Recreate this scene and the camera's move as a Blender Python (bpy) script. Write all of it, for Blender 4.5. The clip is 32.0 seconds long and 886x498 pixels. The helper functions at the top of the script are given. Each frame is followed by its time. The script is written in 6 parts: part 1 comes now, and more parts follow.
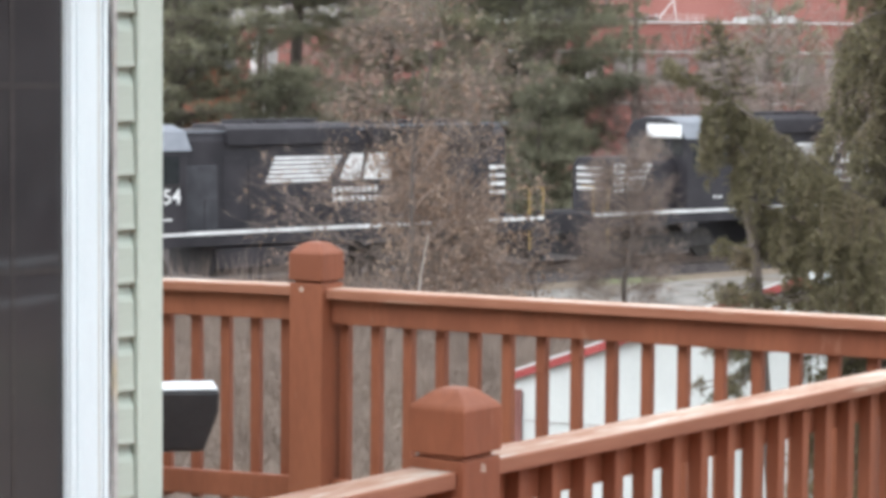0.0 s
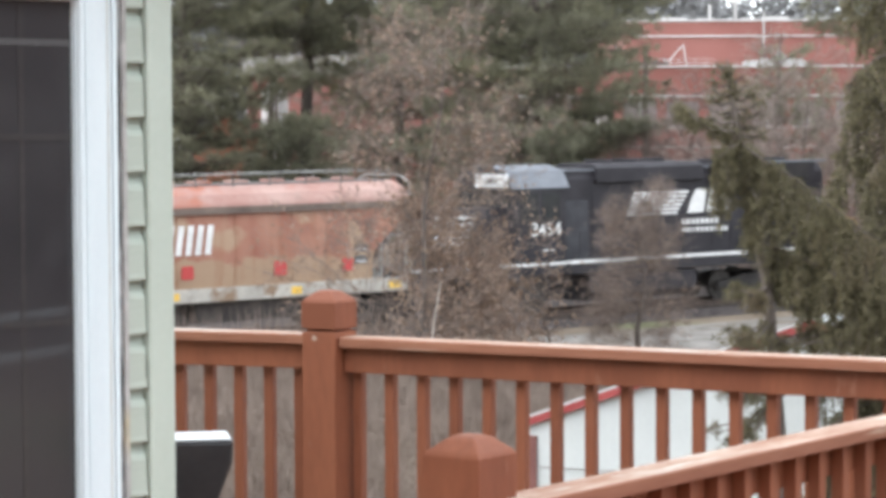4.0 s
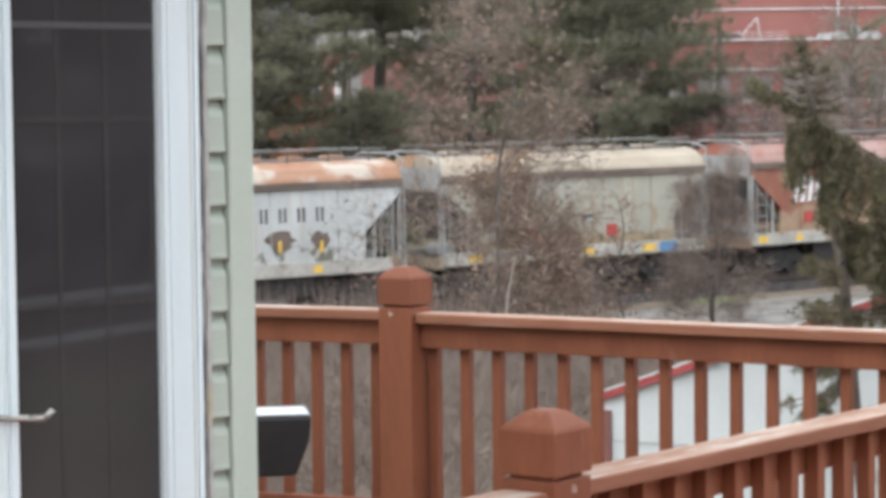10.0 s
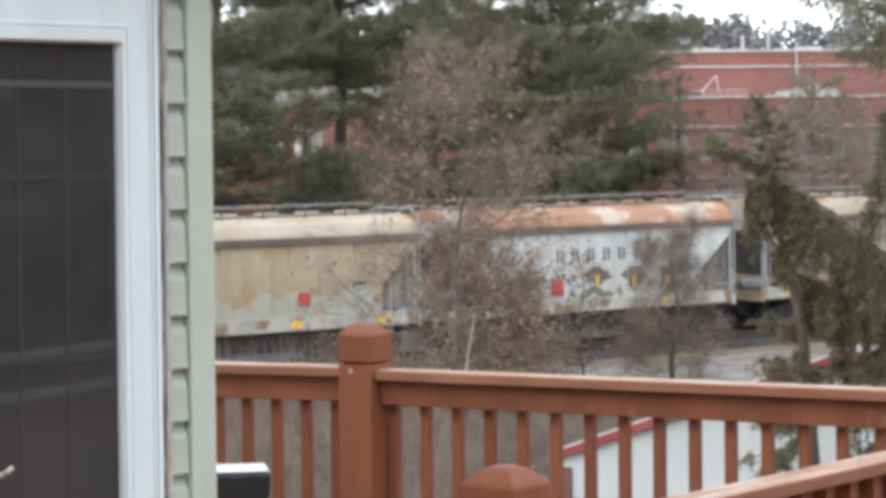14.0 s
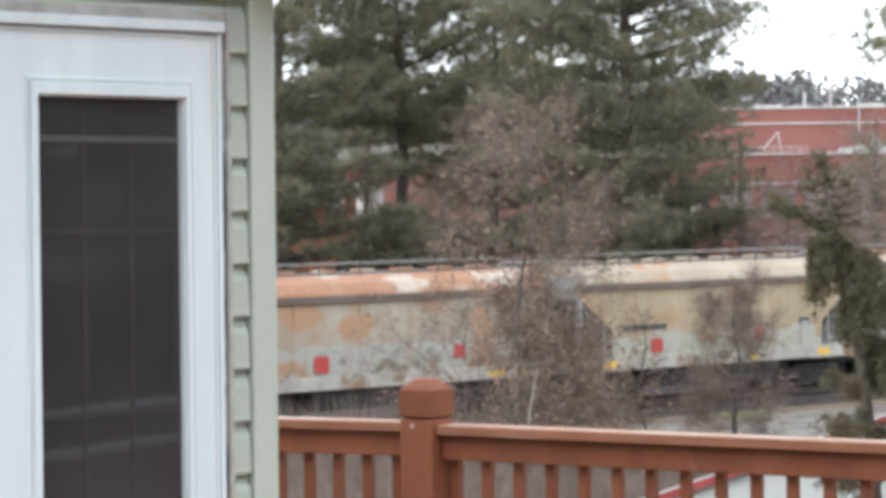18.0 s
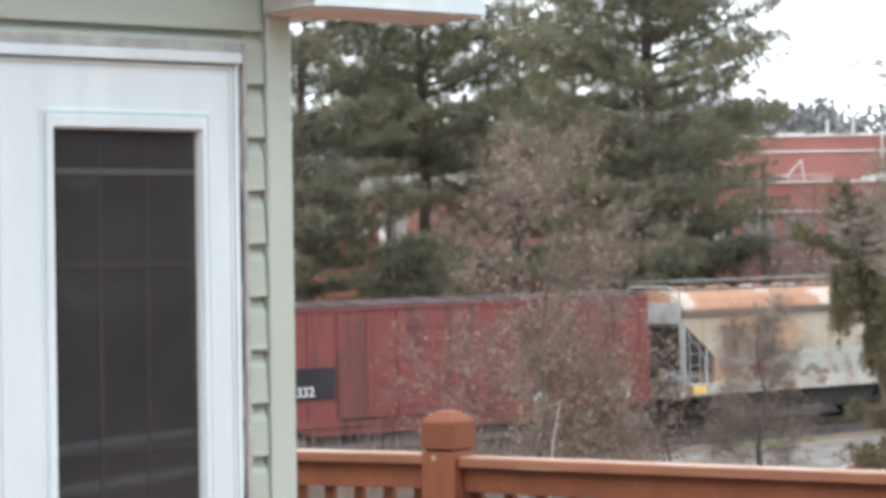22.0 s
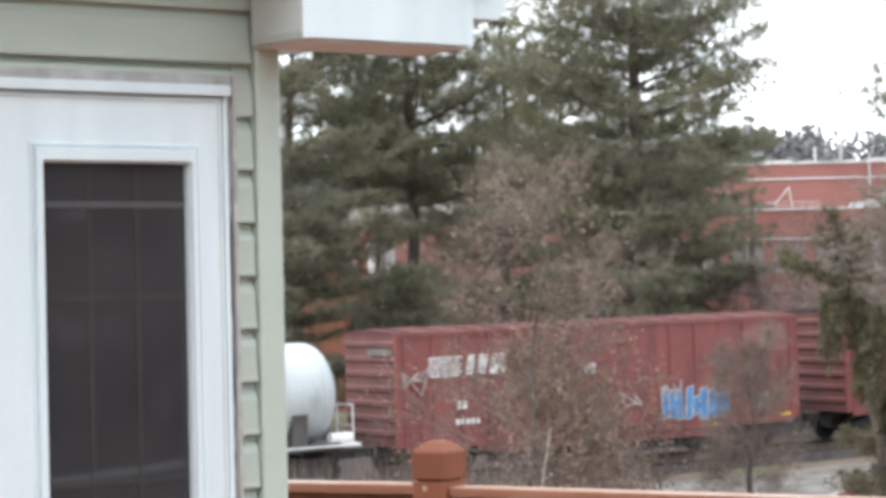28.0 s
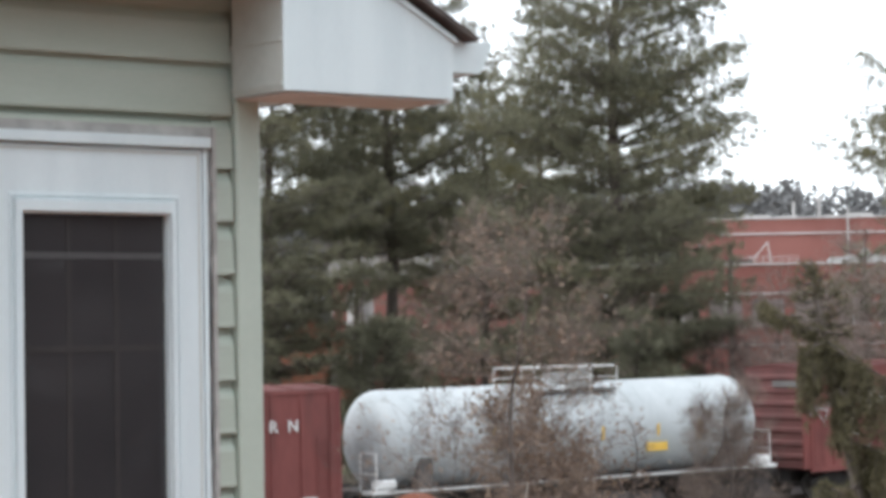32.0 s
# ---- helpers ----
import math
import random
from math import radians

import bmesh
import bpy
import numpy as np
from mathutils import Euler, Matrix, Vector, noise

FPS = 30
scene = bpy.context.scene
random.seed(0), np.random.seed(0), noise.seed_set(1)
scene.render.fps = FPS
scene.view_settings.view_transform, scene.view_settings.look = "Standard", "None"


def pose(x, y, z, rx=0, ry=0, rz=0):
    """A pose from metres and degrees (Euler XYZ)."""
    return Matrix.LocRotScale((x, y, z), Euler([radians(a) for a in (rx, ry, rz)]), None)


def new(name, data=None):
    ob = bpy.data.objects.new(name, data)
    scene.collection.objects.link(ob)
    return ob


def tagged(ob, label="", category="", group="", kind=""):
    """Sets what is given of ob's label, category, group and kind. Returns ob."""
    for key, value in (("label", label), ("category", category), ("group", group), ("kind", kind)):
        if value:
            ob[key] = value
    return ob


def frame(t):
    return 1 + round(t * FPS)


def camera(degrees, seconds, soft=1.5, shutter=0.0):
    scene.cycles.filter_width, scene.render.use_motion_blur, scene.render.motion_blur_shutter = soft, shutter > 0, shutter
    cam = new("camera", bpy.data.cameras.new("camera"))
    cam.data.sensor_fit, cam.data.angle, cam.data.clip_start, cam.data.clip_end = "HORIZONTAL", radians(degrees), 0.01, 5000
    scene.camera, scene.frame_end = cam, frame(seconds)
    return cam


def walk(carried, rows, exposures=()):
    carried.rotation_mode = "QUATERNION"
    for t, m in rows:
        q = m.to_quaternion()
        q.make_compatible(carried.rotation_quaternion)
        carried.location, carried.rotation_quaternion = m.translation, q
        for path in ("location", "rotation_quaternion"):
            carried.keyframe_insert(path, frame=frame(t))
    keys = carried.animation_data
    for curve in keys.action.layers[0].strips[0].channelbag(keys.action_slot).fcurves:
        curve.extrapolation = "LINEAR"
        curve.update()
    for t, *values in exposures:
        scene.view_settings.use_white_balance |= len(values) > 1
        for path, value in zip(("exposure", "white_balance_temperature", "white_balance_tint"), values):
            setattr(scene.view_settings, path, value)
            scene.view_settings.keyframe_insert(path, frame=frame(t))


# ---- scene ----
cam = camera(21.0, 32.0, soft=4.3)
PATH = [
    (0.0, pose(0.0005, 0.0706, 1.5934, 86.1478, -0.4584, 0.0293)),
    (0.5, pose(-0.0069, 0.0238, 1.5958, 86.3746, -0.2976, -0.0777)),
    (1.0, pose(-0.0031, 0.0600, 1.5952, 86.6565, -0.1652, -0.0664)),
    (1.5, pose(-0.0011, 0.0797, 1.5938, 86.7353, 0.0205, -0.0201)),
    (2.0, pose(0.0023, 0.0918, 1.5905, 86.8539, -0.0003, 0.2021)),
    (2.5, pose(-0.0041, 0.0362, 1.5980, 86.9029, 0.0834, 0.2122)),
    (3.0, pose(-0.0039, 0.0324, 1.5971, 86.9441, 0.1819, 0.1107)),
    (3.5, pose(0.0007, 0.0894, 1.5920, 87.1254, 0.2394, 0.2033)),
    (5.5, pose(0.0016, 0.0316, 1.5982, 87.3862, 0.4457, 0.5777)),
    (6.0, pose(-0.0080, -0.0067, 1.6047, 87.4261, 0.8500, 0.7021)),
    (6.5, pose(0.0013, 0.0381, 1.5987, 87.5695, 0.9279, 1.1284)),
    (7.0, pose(0.0054, 0.0767, 1.5950, 87.6842, 1.0680, 1.4729)),
    (7.5, pose(0.0054, 0.0693, 1.5953, 87.7859, 1.0891, 1.6808)),
    (8.0, pose(-0.0026, 0.0160, 1.6019, 87.8351, 1.2593, 1.6816)),
    (8.5, pose(-0.0007, 0.0119, 1.6016, 87.9301, 1.3868, 1.9077)),
    (9.0, pose(0.0011, 0.0187, 1.5997, 87.8343, 1.2153, 1.7385)),
    (9.5, pose(-0.0014, 0.0091, 1.6008, 87.1984, 0.8372, 1.9069)),
    (10.0, pose(-0.0026, 0.0141, 1.6011, 86.6842, 0.5929, 2.0326)),
    (10.5, pose(0.0060, 0.0442, 1.5953, 87.2027, 0.6158, 2.1076)),
    (11.0, pose(-0.0035, 0.0053, 1.6020, 87.3297, 0.5227, 1.9144)),
    (11.5, pose(0.0045, 0.0271, 1.5997, 87.4836, 0.5089, 1.9343)),
    (12.0, pose(-0.0025, -0.0107, 1.6024, 87.5700, 0.6295, 1.7742)),
    (12.5, pose(-0.0058, -0.0416, 1.6057, 87.6938, 0.7432, 1.6879)),
    (13.0, pose(-0.0039, -0.0285, 1.6029, 87.8024, 0.7128, 1.4291)),
    (13.5, pose(0.0027, 0.0041, 1.6031, 87.8594, 0.4201, 1.2085)),
    (14.0, pose(0.0003, -0.0133, 1.6038, 88.0339, 0.5418, 1.0847)),
    (14.5, pose(-0.0049, -0.0390, 1.6045, 88.1054, 0.6947, 1.3268)),
    (16.5, pose(0.0009, -0.0371, 1.5983, 88.8045, 0.6892, 1.8977)),
    (17.0, pose(0.0032, -0.0396, 1.5978, 89.0071, 0.5351, 2.1635)),
    (17.5, pose(0.0021, -0.0436, 1.5982, 89.2235, 0.6772, 2.3414)),
    (18.0, pose(0.0021, -0.0441, 1.5971, 89.4228, 0.6232, 2.5590)),
    (18.5, pose(0.0022, -0.0445, 1.5988, 89.6578, 0.6798, 2.6482)),
    (19.0, pose(0.0031, -0.0455, 1.5987, 89.7914, 0.7509, 2.6734)),
    (19.5, pose(0.0022, -0.0456, 1.5988, 90.0381, 0.6706, 2.7765)),
    (20.0, pose(0.0018, -0.0459, 1.5996, 90.0984, 0.7520, 2.8692)),
    (20.5, pose(0.0025, -0.0431, 1.5985, 90.2271, 0.8403, 2.9829)),
    (21.0, pose(0.0009, -0.0402, 1.6013, 90.2767, 0.7454, 2.9846)),
    (21.5, pose(0.0013, -0.0255, 1.6006, 90.2614, 0.8645, 3.0493)),
    (22.0, pose(0.0064, 0.0083, 1.6025, 90.1316, 0.8350, 3.1112)),
    (22.5, pose(0.0034, 0.0050, 1.6013, 90.0991, 0.9092, 3.1955)),
    (23.0, pose(0.0037, 0.0009, 1.6013, 90.0806, 0.9726, 3.2153)),
    (23.5, pose(0.0033, 0.0027, 1.6014, 90.1092, 0.8249, 3.3181)),
    (24.0, pose(0.0032, -0.0048, 1.6021, 90.1336, 0.8589, 3.3796)),
    (24.5, pose(0.0034, -0.0095, 1.6012, 90.1351, 0.8642, 3.4170)),
    (25.0, pose(0.0044, -0.0045, 1.6014, 90.1259, 1.1212, 3.2901)),
    (25.5, pose(0.0044, -0.0192, 1.6018, 90.2217, 1.1858, 3.0505)),
    (27.5, pose(0.0054, -0.0028, 1.6033, 90.7591, 1.3238, 2.8753)),
    (28.0, pose(0.0051, -0.0017, 1.6033, 90.8438, 1.2684, 2.8456)),
    (28.5, pose(0.0045, -0.0030, 1.6041, 90.9218, 1.2198, 2.8661)),
    (29.0, pose(0.0052, -0.0006, 1.6033, 91.0724, 1.2053, 2.7673)),
    (29.5, pose(0.0044, 0.0036, 1.6041, 91.2479, 1.2105, 2.7278)),
    (30.0, pose(0.0055, -0.0020, 1.6037, 91.4868, 1.2604, 2.5608)),
    (30.5, pose(0.0060, -0.0064, 1.6050, 91.5627, 1.1766, 2.3911)),
    (31.0, pose(0.0054, -0.0061, 1.6053, 91.8968, 1.0667, 2.3111)),
    (31.5, pose(0.0047, -0.0115, 1.6049, 92.1269, 1.0711, 2.3428)),
    (32.0, pose(0.0054, -0.0095, 1.6038, 92.0978, 0.9324, 2.3323)),
]

walk(cam, PATH, [(0.0, 0.99), (3.0, 0.95), (6.0, 0.82), (9.0, 0.68), (14.0, 0.60), (19.0, 0.66), (24.0, 0.85), (28.0, 0.77), (30.0, 0.51), (32.0, 0.27)])

# ---- light: an overcast day ----
world = bpy.data.worlds.new("overcast")
scene.world = world
world.use_nodes = True
wn, wl = world.node_tree.nodes, world.node_tree.links
sky = wn.new("ShaderNodeTexSky")
sky.sky_type, sky.sun_disc = "NISHITA", False
sky.sun_elevation, sky.sun_rotation = radians(50), radians(230)
pale = wn.new("ShaderNodeMix")
pale.data_type = "RGBA"
pale.inputs["Factor"].default_value = 0.85
pale.inputs["B"].default_value = (8.7, 9.2, 9.8, 1)
wl.new(sky.outputs["Color"], pale.inputs["A"])
wl.new(pale.outputs["Result"], wn["Background"].inputs["Color"])
wn["Background"].inputs["Strength"].default_value = 0.168
sun = new("sun", bpy.data.lights.new("sun", "SUN"))
sun.data.energy, sun.data.angle, sun.data.color = 0.85, radians(50), (1.0, 0.98, 0.95)
sun.rotation_euler = (radians(40), 0, radians(-50))

# ---- materials ----


def rgba(c):
    return (c[0], c[1], c[2], 1.0)


def surface(name, c1, c2, scale=4.0, rough=0.7, metal=0.0, bump=0.0, fine=60.0, c3=None, patch=0.0, patch_scale=1.0, spec=0.5, stretch=(1, 1, 1), island=0.0, objrand=0.0, thin=0.0):
    """A surface of two mixed colours at two scales, with an optional third colour in patches."""
    m = bpy.data.materials.new(name)
    m.use_nodes = True
    n, l = m.node_tree.nodes, m.node_tree.links
    bs = n["Principled BSDF"]
    bs.inputs["Roughness"].default_value = rough
    bs.inputs["Metallic"].default_value = metal
    bs.inputs["Specular IOR Level"].default_value = spec
    tc = n.new("ShaderNodeTexCoord")
    mp = n.new("ShaderNodeMapping")
    mp.inputs["Scale"].default_value = stretch
    l.new(tc.outputs["Object"], mp.inputs["Vector"])
    n1 = n.new("ShaderNodeTexNoise")
    n1.inputs["Scale"].default_value, n1.inputs["Detail"].default_value = scale, 5
    n2 = n.new("ShaderNodeTexNoise")
    n2.inputs["Scale"].default_value, n2.inputs["Detail"].default_value = fine, 3
    for t in (n1, n2):
        l.new(mp.outputs["Vector"], t.inputs["Vector"])
    add = n.new("ShaderNodeMath")
    add.operation = "MULTIPLY_ADD"
    add.inputs[1].default_value, add.inputs[2].default_value = 0.35, -0.17
    l.new(n2.outputs["Fac"], add.inputs[0])
    tot = n.new("ShaderNodeMath")
    tot.operation = "ADD"
    l.new(n1.outputs["Fac"], tot.inputs[0])
    l.new(add.outputs[0], tot.inputs[1])
    ramp = n.new("ShaderNodeValToRGB")
    ramp.color_ramp.elements[0].position, ramp.color_ramp.elements[1].position = 0.32, 0.68
    ramp.color_ramp.elements[0].color, ramp.color_ramp.elements[1].color = rgba(c1), rgba(c2)
    last = ramp.outputs["Color"]
    src = tot.outputs[0]
    if island or objrand:
        rnd = n.new("ShaderNodeNewGeometry") if island else n.new("ShaderNodeObjectInfo")
        sh = n.new("ShaderNodeMath")
        sh.operation = "MULTIPLY_ADD"
        amount = island or objrand
        sh.inputs[1].default_value, sh.inputs[2].default_value = amount, -amount / 2
        l.new(rnd.outputs["Random Per Island" if island else "Random"], sh.inputs[0])
        s2 = n.new("ShaderNodeMath")
        s2.operation = "ADD"
        l.new(src, s2.inputs[0])
        l.new(sh.outputs[0], s2.inputs[1])
        src = s2.outputs[0]
    l.new(src, ramp.inputs["Fac"])
    if c3 is not None:
        n3 = n.new("ShaderNodeTexNoise")
        n3.inputs["Scale"].default_value, n3.inputs["Detail"].default_value = patch_scale, 6
        l.new(mp.outputs["Vector"], n3.inputs["Vector"])
        r3 = n.new("ShaderNodeValToRGB")
        r3.color_ramp.elements[0].position, r3.color_ramp.elements[1].position = patch, patch + 0.08
        l.new(n3.outputs["Fac"], r3.inputs["Fac"])
        mx = n.new("ShaderNodeMix")
        mx.data_type = "RGBA"
        l.new(r3.outputs["Color"], mx.inputs["Factor"])
        l.new(last, mx.inputs["A"])
        mx.inputs["B"].default_value = rgba(c3)
        last = mx.outputs["Result"]
    l.new(last, bs.inputs["Base Color"])
    if bump:
        b = n.new("ShaderNodeBump")
        b.inputs["Strength"].default_value, b.inputs["Distance"].default_value = bump, 0.01
        l.new(tot.outputs[0], b.inputs["Height"])
        l.new(b.outputs["Normal"], bs.inputs["Normal"])
    if thin:
        # light passes through thin leaves and needles
        tr = n.new("ShaderNodeBsdfTranslucent")
        l.new(last, tr.inputs["Color"])
        mix = n.new("ShaderNodeMixShader")
        mix.inputs["Fac"].default_value = thin
        l.new(bs.outputs["BSDF"], mix.inputs[1])
        l.new(tr.outputs["BSDF"], mix.inputs[2])
        l.new(mix.outputs["Shader"], n["Material Output"].inputs["Surface"])
    return m


def weathered(name, c1, c2, rust, streak=0.6, patch=None, patch_at=0.56, patch_scale=0.8, low=None, low_z=2.3, grime=None, grime_z=2.2, rough=0.72):
    """Old car paint: mottled, with rust running down in streaks, patches, a repainted lower side and blotched grime."""
    m = bpy.data.materials.new(name)
    m.use_nodes = True
    n, l = m.node_tree.nodes, m.node_tree.links
    bs = n["Principled BSDF"]
    bs.inputs["Roughness"].default_value = rough
    bs.inputs["Specular IOR Level"].default_value = 0.3
    tc = n.new("ShaderNodeTexCoord")
    xyz = n.new("ShaderNodeSeparateXYZ")
    l.new(tc.outputs["Object"], xyz.inputs[0])

    def field(scale, stretch, detail=5):
        mp = n.new("ShaderNodeMapping")
        mp.inputs["Scale"].default_value = stretch
        l.new(tc.outputs["Object"], mp.inputs["Vector"])
        t = n.new("ShaderNodeTexNoise")
        t.inputs["Scale"].default_value, t.inputs["Detail"].default_value = scale, detail
        l.new(mp.outputs["Vector"], t.inputs["Vector"])
        return t.outputs["Fac"]

    def steps(src, a, b, amount=1.0):
        r = n.new("ShaderNodeMapRange")
        r.inputs["From Min"].default_value, r.inputs["From Max"].default_value = a, b
        r.inputs["To Max"].default_value = amount
        l.new(src, r.inputs["Value"])
        return r.outputs["Result"]

    def blend(fac, a, colour):
        x = n.new("ShaderNodeMix")
        x.data_type = "RGBA"
        l.new(fac, x.inputs["Factor"])
        l.new(a, x.inputs["A"])
        x.inputs["B"].default_value = rgba(colour)
        return x.outputs["Result"]

    def calc(op, a, b):
        x = n.new("ShaderNodeMath")
        x.operation = op
        for i, v in enumerate((a, b)):
            if isinstance(v, (int, float)):
                x.inputs[i].default_value = v
            else:
                l.new(v, x.inputs[i])
        return x.outputs[0]
    ramp = n.new("ShaderNodeValToRGB")
    ramp.color_ramp.elements[0].position, ramp.color_ramp.elements[1].position = 0.35, 0.65
    ramp.color_ramp.elements[0].color, ramp.color_ramp.elements[1].color = rgba(c1), rgba(c2)
    l.new(field(0.9, (1, 1, 0.5)), ramp.inputs["Fac"])
    last = ramp.outputs["Color"]
    wob = field(1.3, (1, 1, 1), 6)
    if low is not None:
        edge = calc("ADD", xyz.outputs["Z"], calc("MULTIPLY", calc("SUBTRACT", wob, 0.5), 1.1))
        last = blend(steps(edge, low_z + 0.06, low_z - 0.06, 0.9), last, low)
    if patch is not None:
        last = blend(steps(field(patch_scale, (1, 1, 1.2), 6), patch_at, patch_at + 0.07, 0.85), last, patch)
    last = blend(steps(field(1.6, (2.2, 2.2, 0.16), 4), 0.50, 0.72, streak), last, rust)
    if grime is not None:
        spots = steps(field(2.6, (1, 1, 0.8), 7), 0.53, 0.60, 0.85)
        below = steps(calc("ADD", xyz.outputs["Z"], calc("MULTIPLY", wob, 0.9)), grime_z + 0.75, grime_z + 0.30)
        last = blend(calc("MULTIPLY", spots, below), last, grime)
    fine = steps(field(16, (1, 1, 0.6), 3), 0.55, 0.75, 0.25)
    last = blend(fine, last, rust)
    l.new(last, bs.inputs["Base Color"])
    b = n.new("ShaderNodeBump")
    b.inputs["Strength"].default_value, b.inputs["Distance"].default_value = 0.2, 0.02
    l.new(wob, b.inputs["Height"])
    l.new(b.outputs["Normal"], bs.inputs["Normal"])
    return m


M = {}
M["siding"] = surface("sage_vinyl_siding", (0.375, 0.425, 0.36), (0.425, 0.475, 0.41), 3, 0.6, bump=0.05, stretch=(1, 1, 4), c3=(0.40, 0.43, 0.37), patch=0.6, patch_scale=1.5)
M["trim_green"] = surface("sage_vinyl_corner", (0.42, 0.48, 0.41), (0.47, 0.53, 0.46), 2, 0.5)
M["white"] = surface("white_painted_metal", (0.62, 0.705, 0.725), (0.70, 0.785, 0.80), 2, 0.45, stretch=(6, 6, 1))
M["soffit"] = surface("beige_soffit", (0.58, 0.51, 0.46), (0.66, 0.60, 0.55), 6, 0.7)
M["flash"] = surface("weathered_flashing", (0.31, 0.305, 0.285), (0.47, 0.465, 0.44), 18, 0.6, c3=(0.46, 0.37, 0.17), patch=0.58, patch_scale=3.5)
M["gap"] = surface("dirty_sealant", (0.20, 0.19, 0.19), (0.50, 0.50, 0.49), 14, 0.9, c3=(0.045, 0.04, 0.045), patch=0.50, patch_scale=5)
M["shingle"] = surface("asphalt_shingle", (0.06, 0.05, 0.05), (0.11, 0.09, 0.08), 25, 0.9, bump=0.3)
M["screen"] = surface("door_screen", (0.034, 0.032, 0.034), (0.050, 0.046, 0.047), 2, 0.04, spec=0.5, fine=300)
M["brass"] = surface("worn_brass", (0.30, 0.28, 0.25), (0.46, 0.44, 0.41), 20, 0.4, metal=0.6)
M["wood"] = surface("red_stained_cedar", (0.180, 0.052, 0.022), (0.255, 0.080, 0.036), 5, 0.75, bump=0.35, stretch=(1, 1, 0.25), c3=(0.27, 0.125, 0.078), patch=0.66, patch_scale=14, objrand=0.25)
# worn streaked cap tops, with some sky sheen in the pale colour
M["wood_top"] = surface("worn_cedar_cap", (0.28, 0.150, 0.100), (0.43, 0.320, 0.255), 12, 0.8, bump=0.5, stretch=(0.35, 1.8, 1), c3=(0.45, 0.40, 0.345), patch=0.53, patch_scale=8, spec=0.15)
M["black_metal"] = surface("black_enamel", (0.012, 0.011, 0.012), (0.025, 0.023, 0.024), 5, 0.4)
# pale colour for the sky's reflection on the grill lid
M["lid_sheen"] = surface("pale_enamel", (0.50, 0.52, 0.54), (0.62, 0.64, 0.65), 5, 0.35)
M["aged_white"] = surface("aged_white_vinyl", (0.50, 0.52, 0.48), (0.60, 0.62, 0.58), 3, 0.6)
M["muntin"] = surface("dim_inner_grille", (0.060, 0.057, 0.058), (0.085, 0.080, 0.080), 3, 0.3)
M["muntin_dim"] = surface("dim_inner_bar", (0.040, 0.037, 0.037), (0.056, 0.051, 0.050), 3, 0.15)
M["scuff"] = surface("pale_scuff", (0.30, 0.19, 0.14), (0.42, 0.30, 0.24), 30, 0.8)
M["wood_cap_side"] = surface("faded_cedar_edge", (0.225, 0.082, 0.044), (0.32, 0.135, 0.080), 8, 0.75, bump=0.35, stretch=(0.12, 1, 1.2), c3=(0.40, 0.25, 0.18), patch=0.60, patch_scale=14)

# ---- helpers for shapes ----


def box(bm, x0, x1, y0, y1, z0, z1):
    """A box between two corners."""
    v = [bm.verts.new(p) for p in ((x0, y0, z0), (x1, y0, z0), (x1, y1, z0), (x0, y1, z0), (x0, y0, z1), (x1, y0, z1), (x1, y1, z1), (x0, y1, z1))]
    for f in ((3, 2, 1, 0), (4, 5, 6, 7), (0, 1, 5, 4), (1, 2, 6, 5), (2, 3, 7, 6), (3, 0, 4, 7)):
        bm.faces.new([v[i] for i in f])
    return v


def slab(bm, pts, axis, a, b):
    """A flat outline pts, pushed from a to b along an axis (0 x, 1 y, 2 z)."""
    def put(p, h):
        return (h, p[0], p[1]) if axis == 0 else (p[0], h, p[1]) if axis == 1 else (p[0], p[1], h)
    A = [bm.verts.new(put(p, a)) for p in pts]
    B = [bm.verts.new(put(p, b)) for p in pts]
    bm.faces.new(A)
    bm.faces.new(B[::-1])
    k = len(pts)
    for i in range(k):
        bm.faces.new((A[i], B[i], B[(i + 1) % k], A[(i + 1) % k]))


def tube(bm, p, q, r0, r1=None, sides=8, caps=True):
    """A tapered round bar from p to q."""
    p, q = Vector(p), Vector(q)
    r1 = r0 if r1 is None else r1
    d = (q - p).normalized()
    s = d.orthogonal().normalized()
    t = d.cross(s)
    A, B = [], []
    for i in range(sides):
        a = 2 * math.pi * i / sides
        w = s * math.cos(a) + t * math.sin(a)
        A.append(bm.verts.new(p + w * r0))
        B.append(bm.verts.new(q + w * r1))
    for i in range(sides):
        j = (i + 1) % sides
        bm.faces.new((A[i], A[j], B[j], B[i]))
    if caps:
        bm.faces.new(A[::-1])
        bm.faces.new(B)


def ring_body(bm, rings, close=True):
    """Skin over rings of equal point counts."""
    R = [[bm.verts.new(p) for p in ring] for ring in rings]
    for a, b in zip(R, R[1:]):
        k = len(a)
        for i in range(k):
            bm.faces.new((a[i], a[(i + 1) % k], b[(i + 1) % k], b[i]))
    if close:
        bm.faces.new(R[0][::-1])
        bm.faces.new(R[-1])


def mesh_of(name, bm, material, bevel=0.0, smooth=False):
    bmesh.ops.recalc_face_normals(bm, faces=bm.faces)
    if bevel:
        bmesh.ops.bevel(bm, geom=list(bm.edges), offset=bevel, segments=2, profile=0.6, affect="EDGES", clamp_overlap=True)
    me = bpy.data.meshes.new(name)
    bm.to_mesh(me)
    bm.free()
    for mat in material if isinstance(material, (list, tuple)) else (material,):
        me.materials.append(mat)
    if smooth:
        for p in me.polygons:
            p.use_smooth = True
    return me


def part(name, bm, material, parent, label="", bevel=0.0, smooth=False, at=None):
    ob = new(name, mesh_of(name, bm, material, bevel, smooth))
    ob.parent = parent
    if at is not None:
        ob.matrix_basis = at
    return tagged(ob, label)


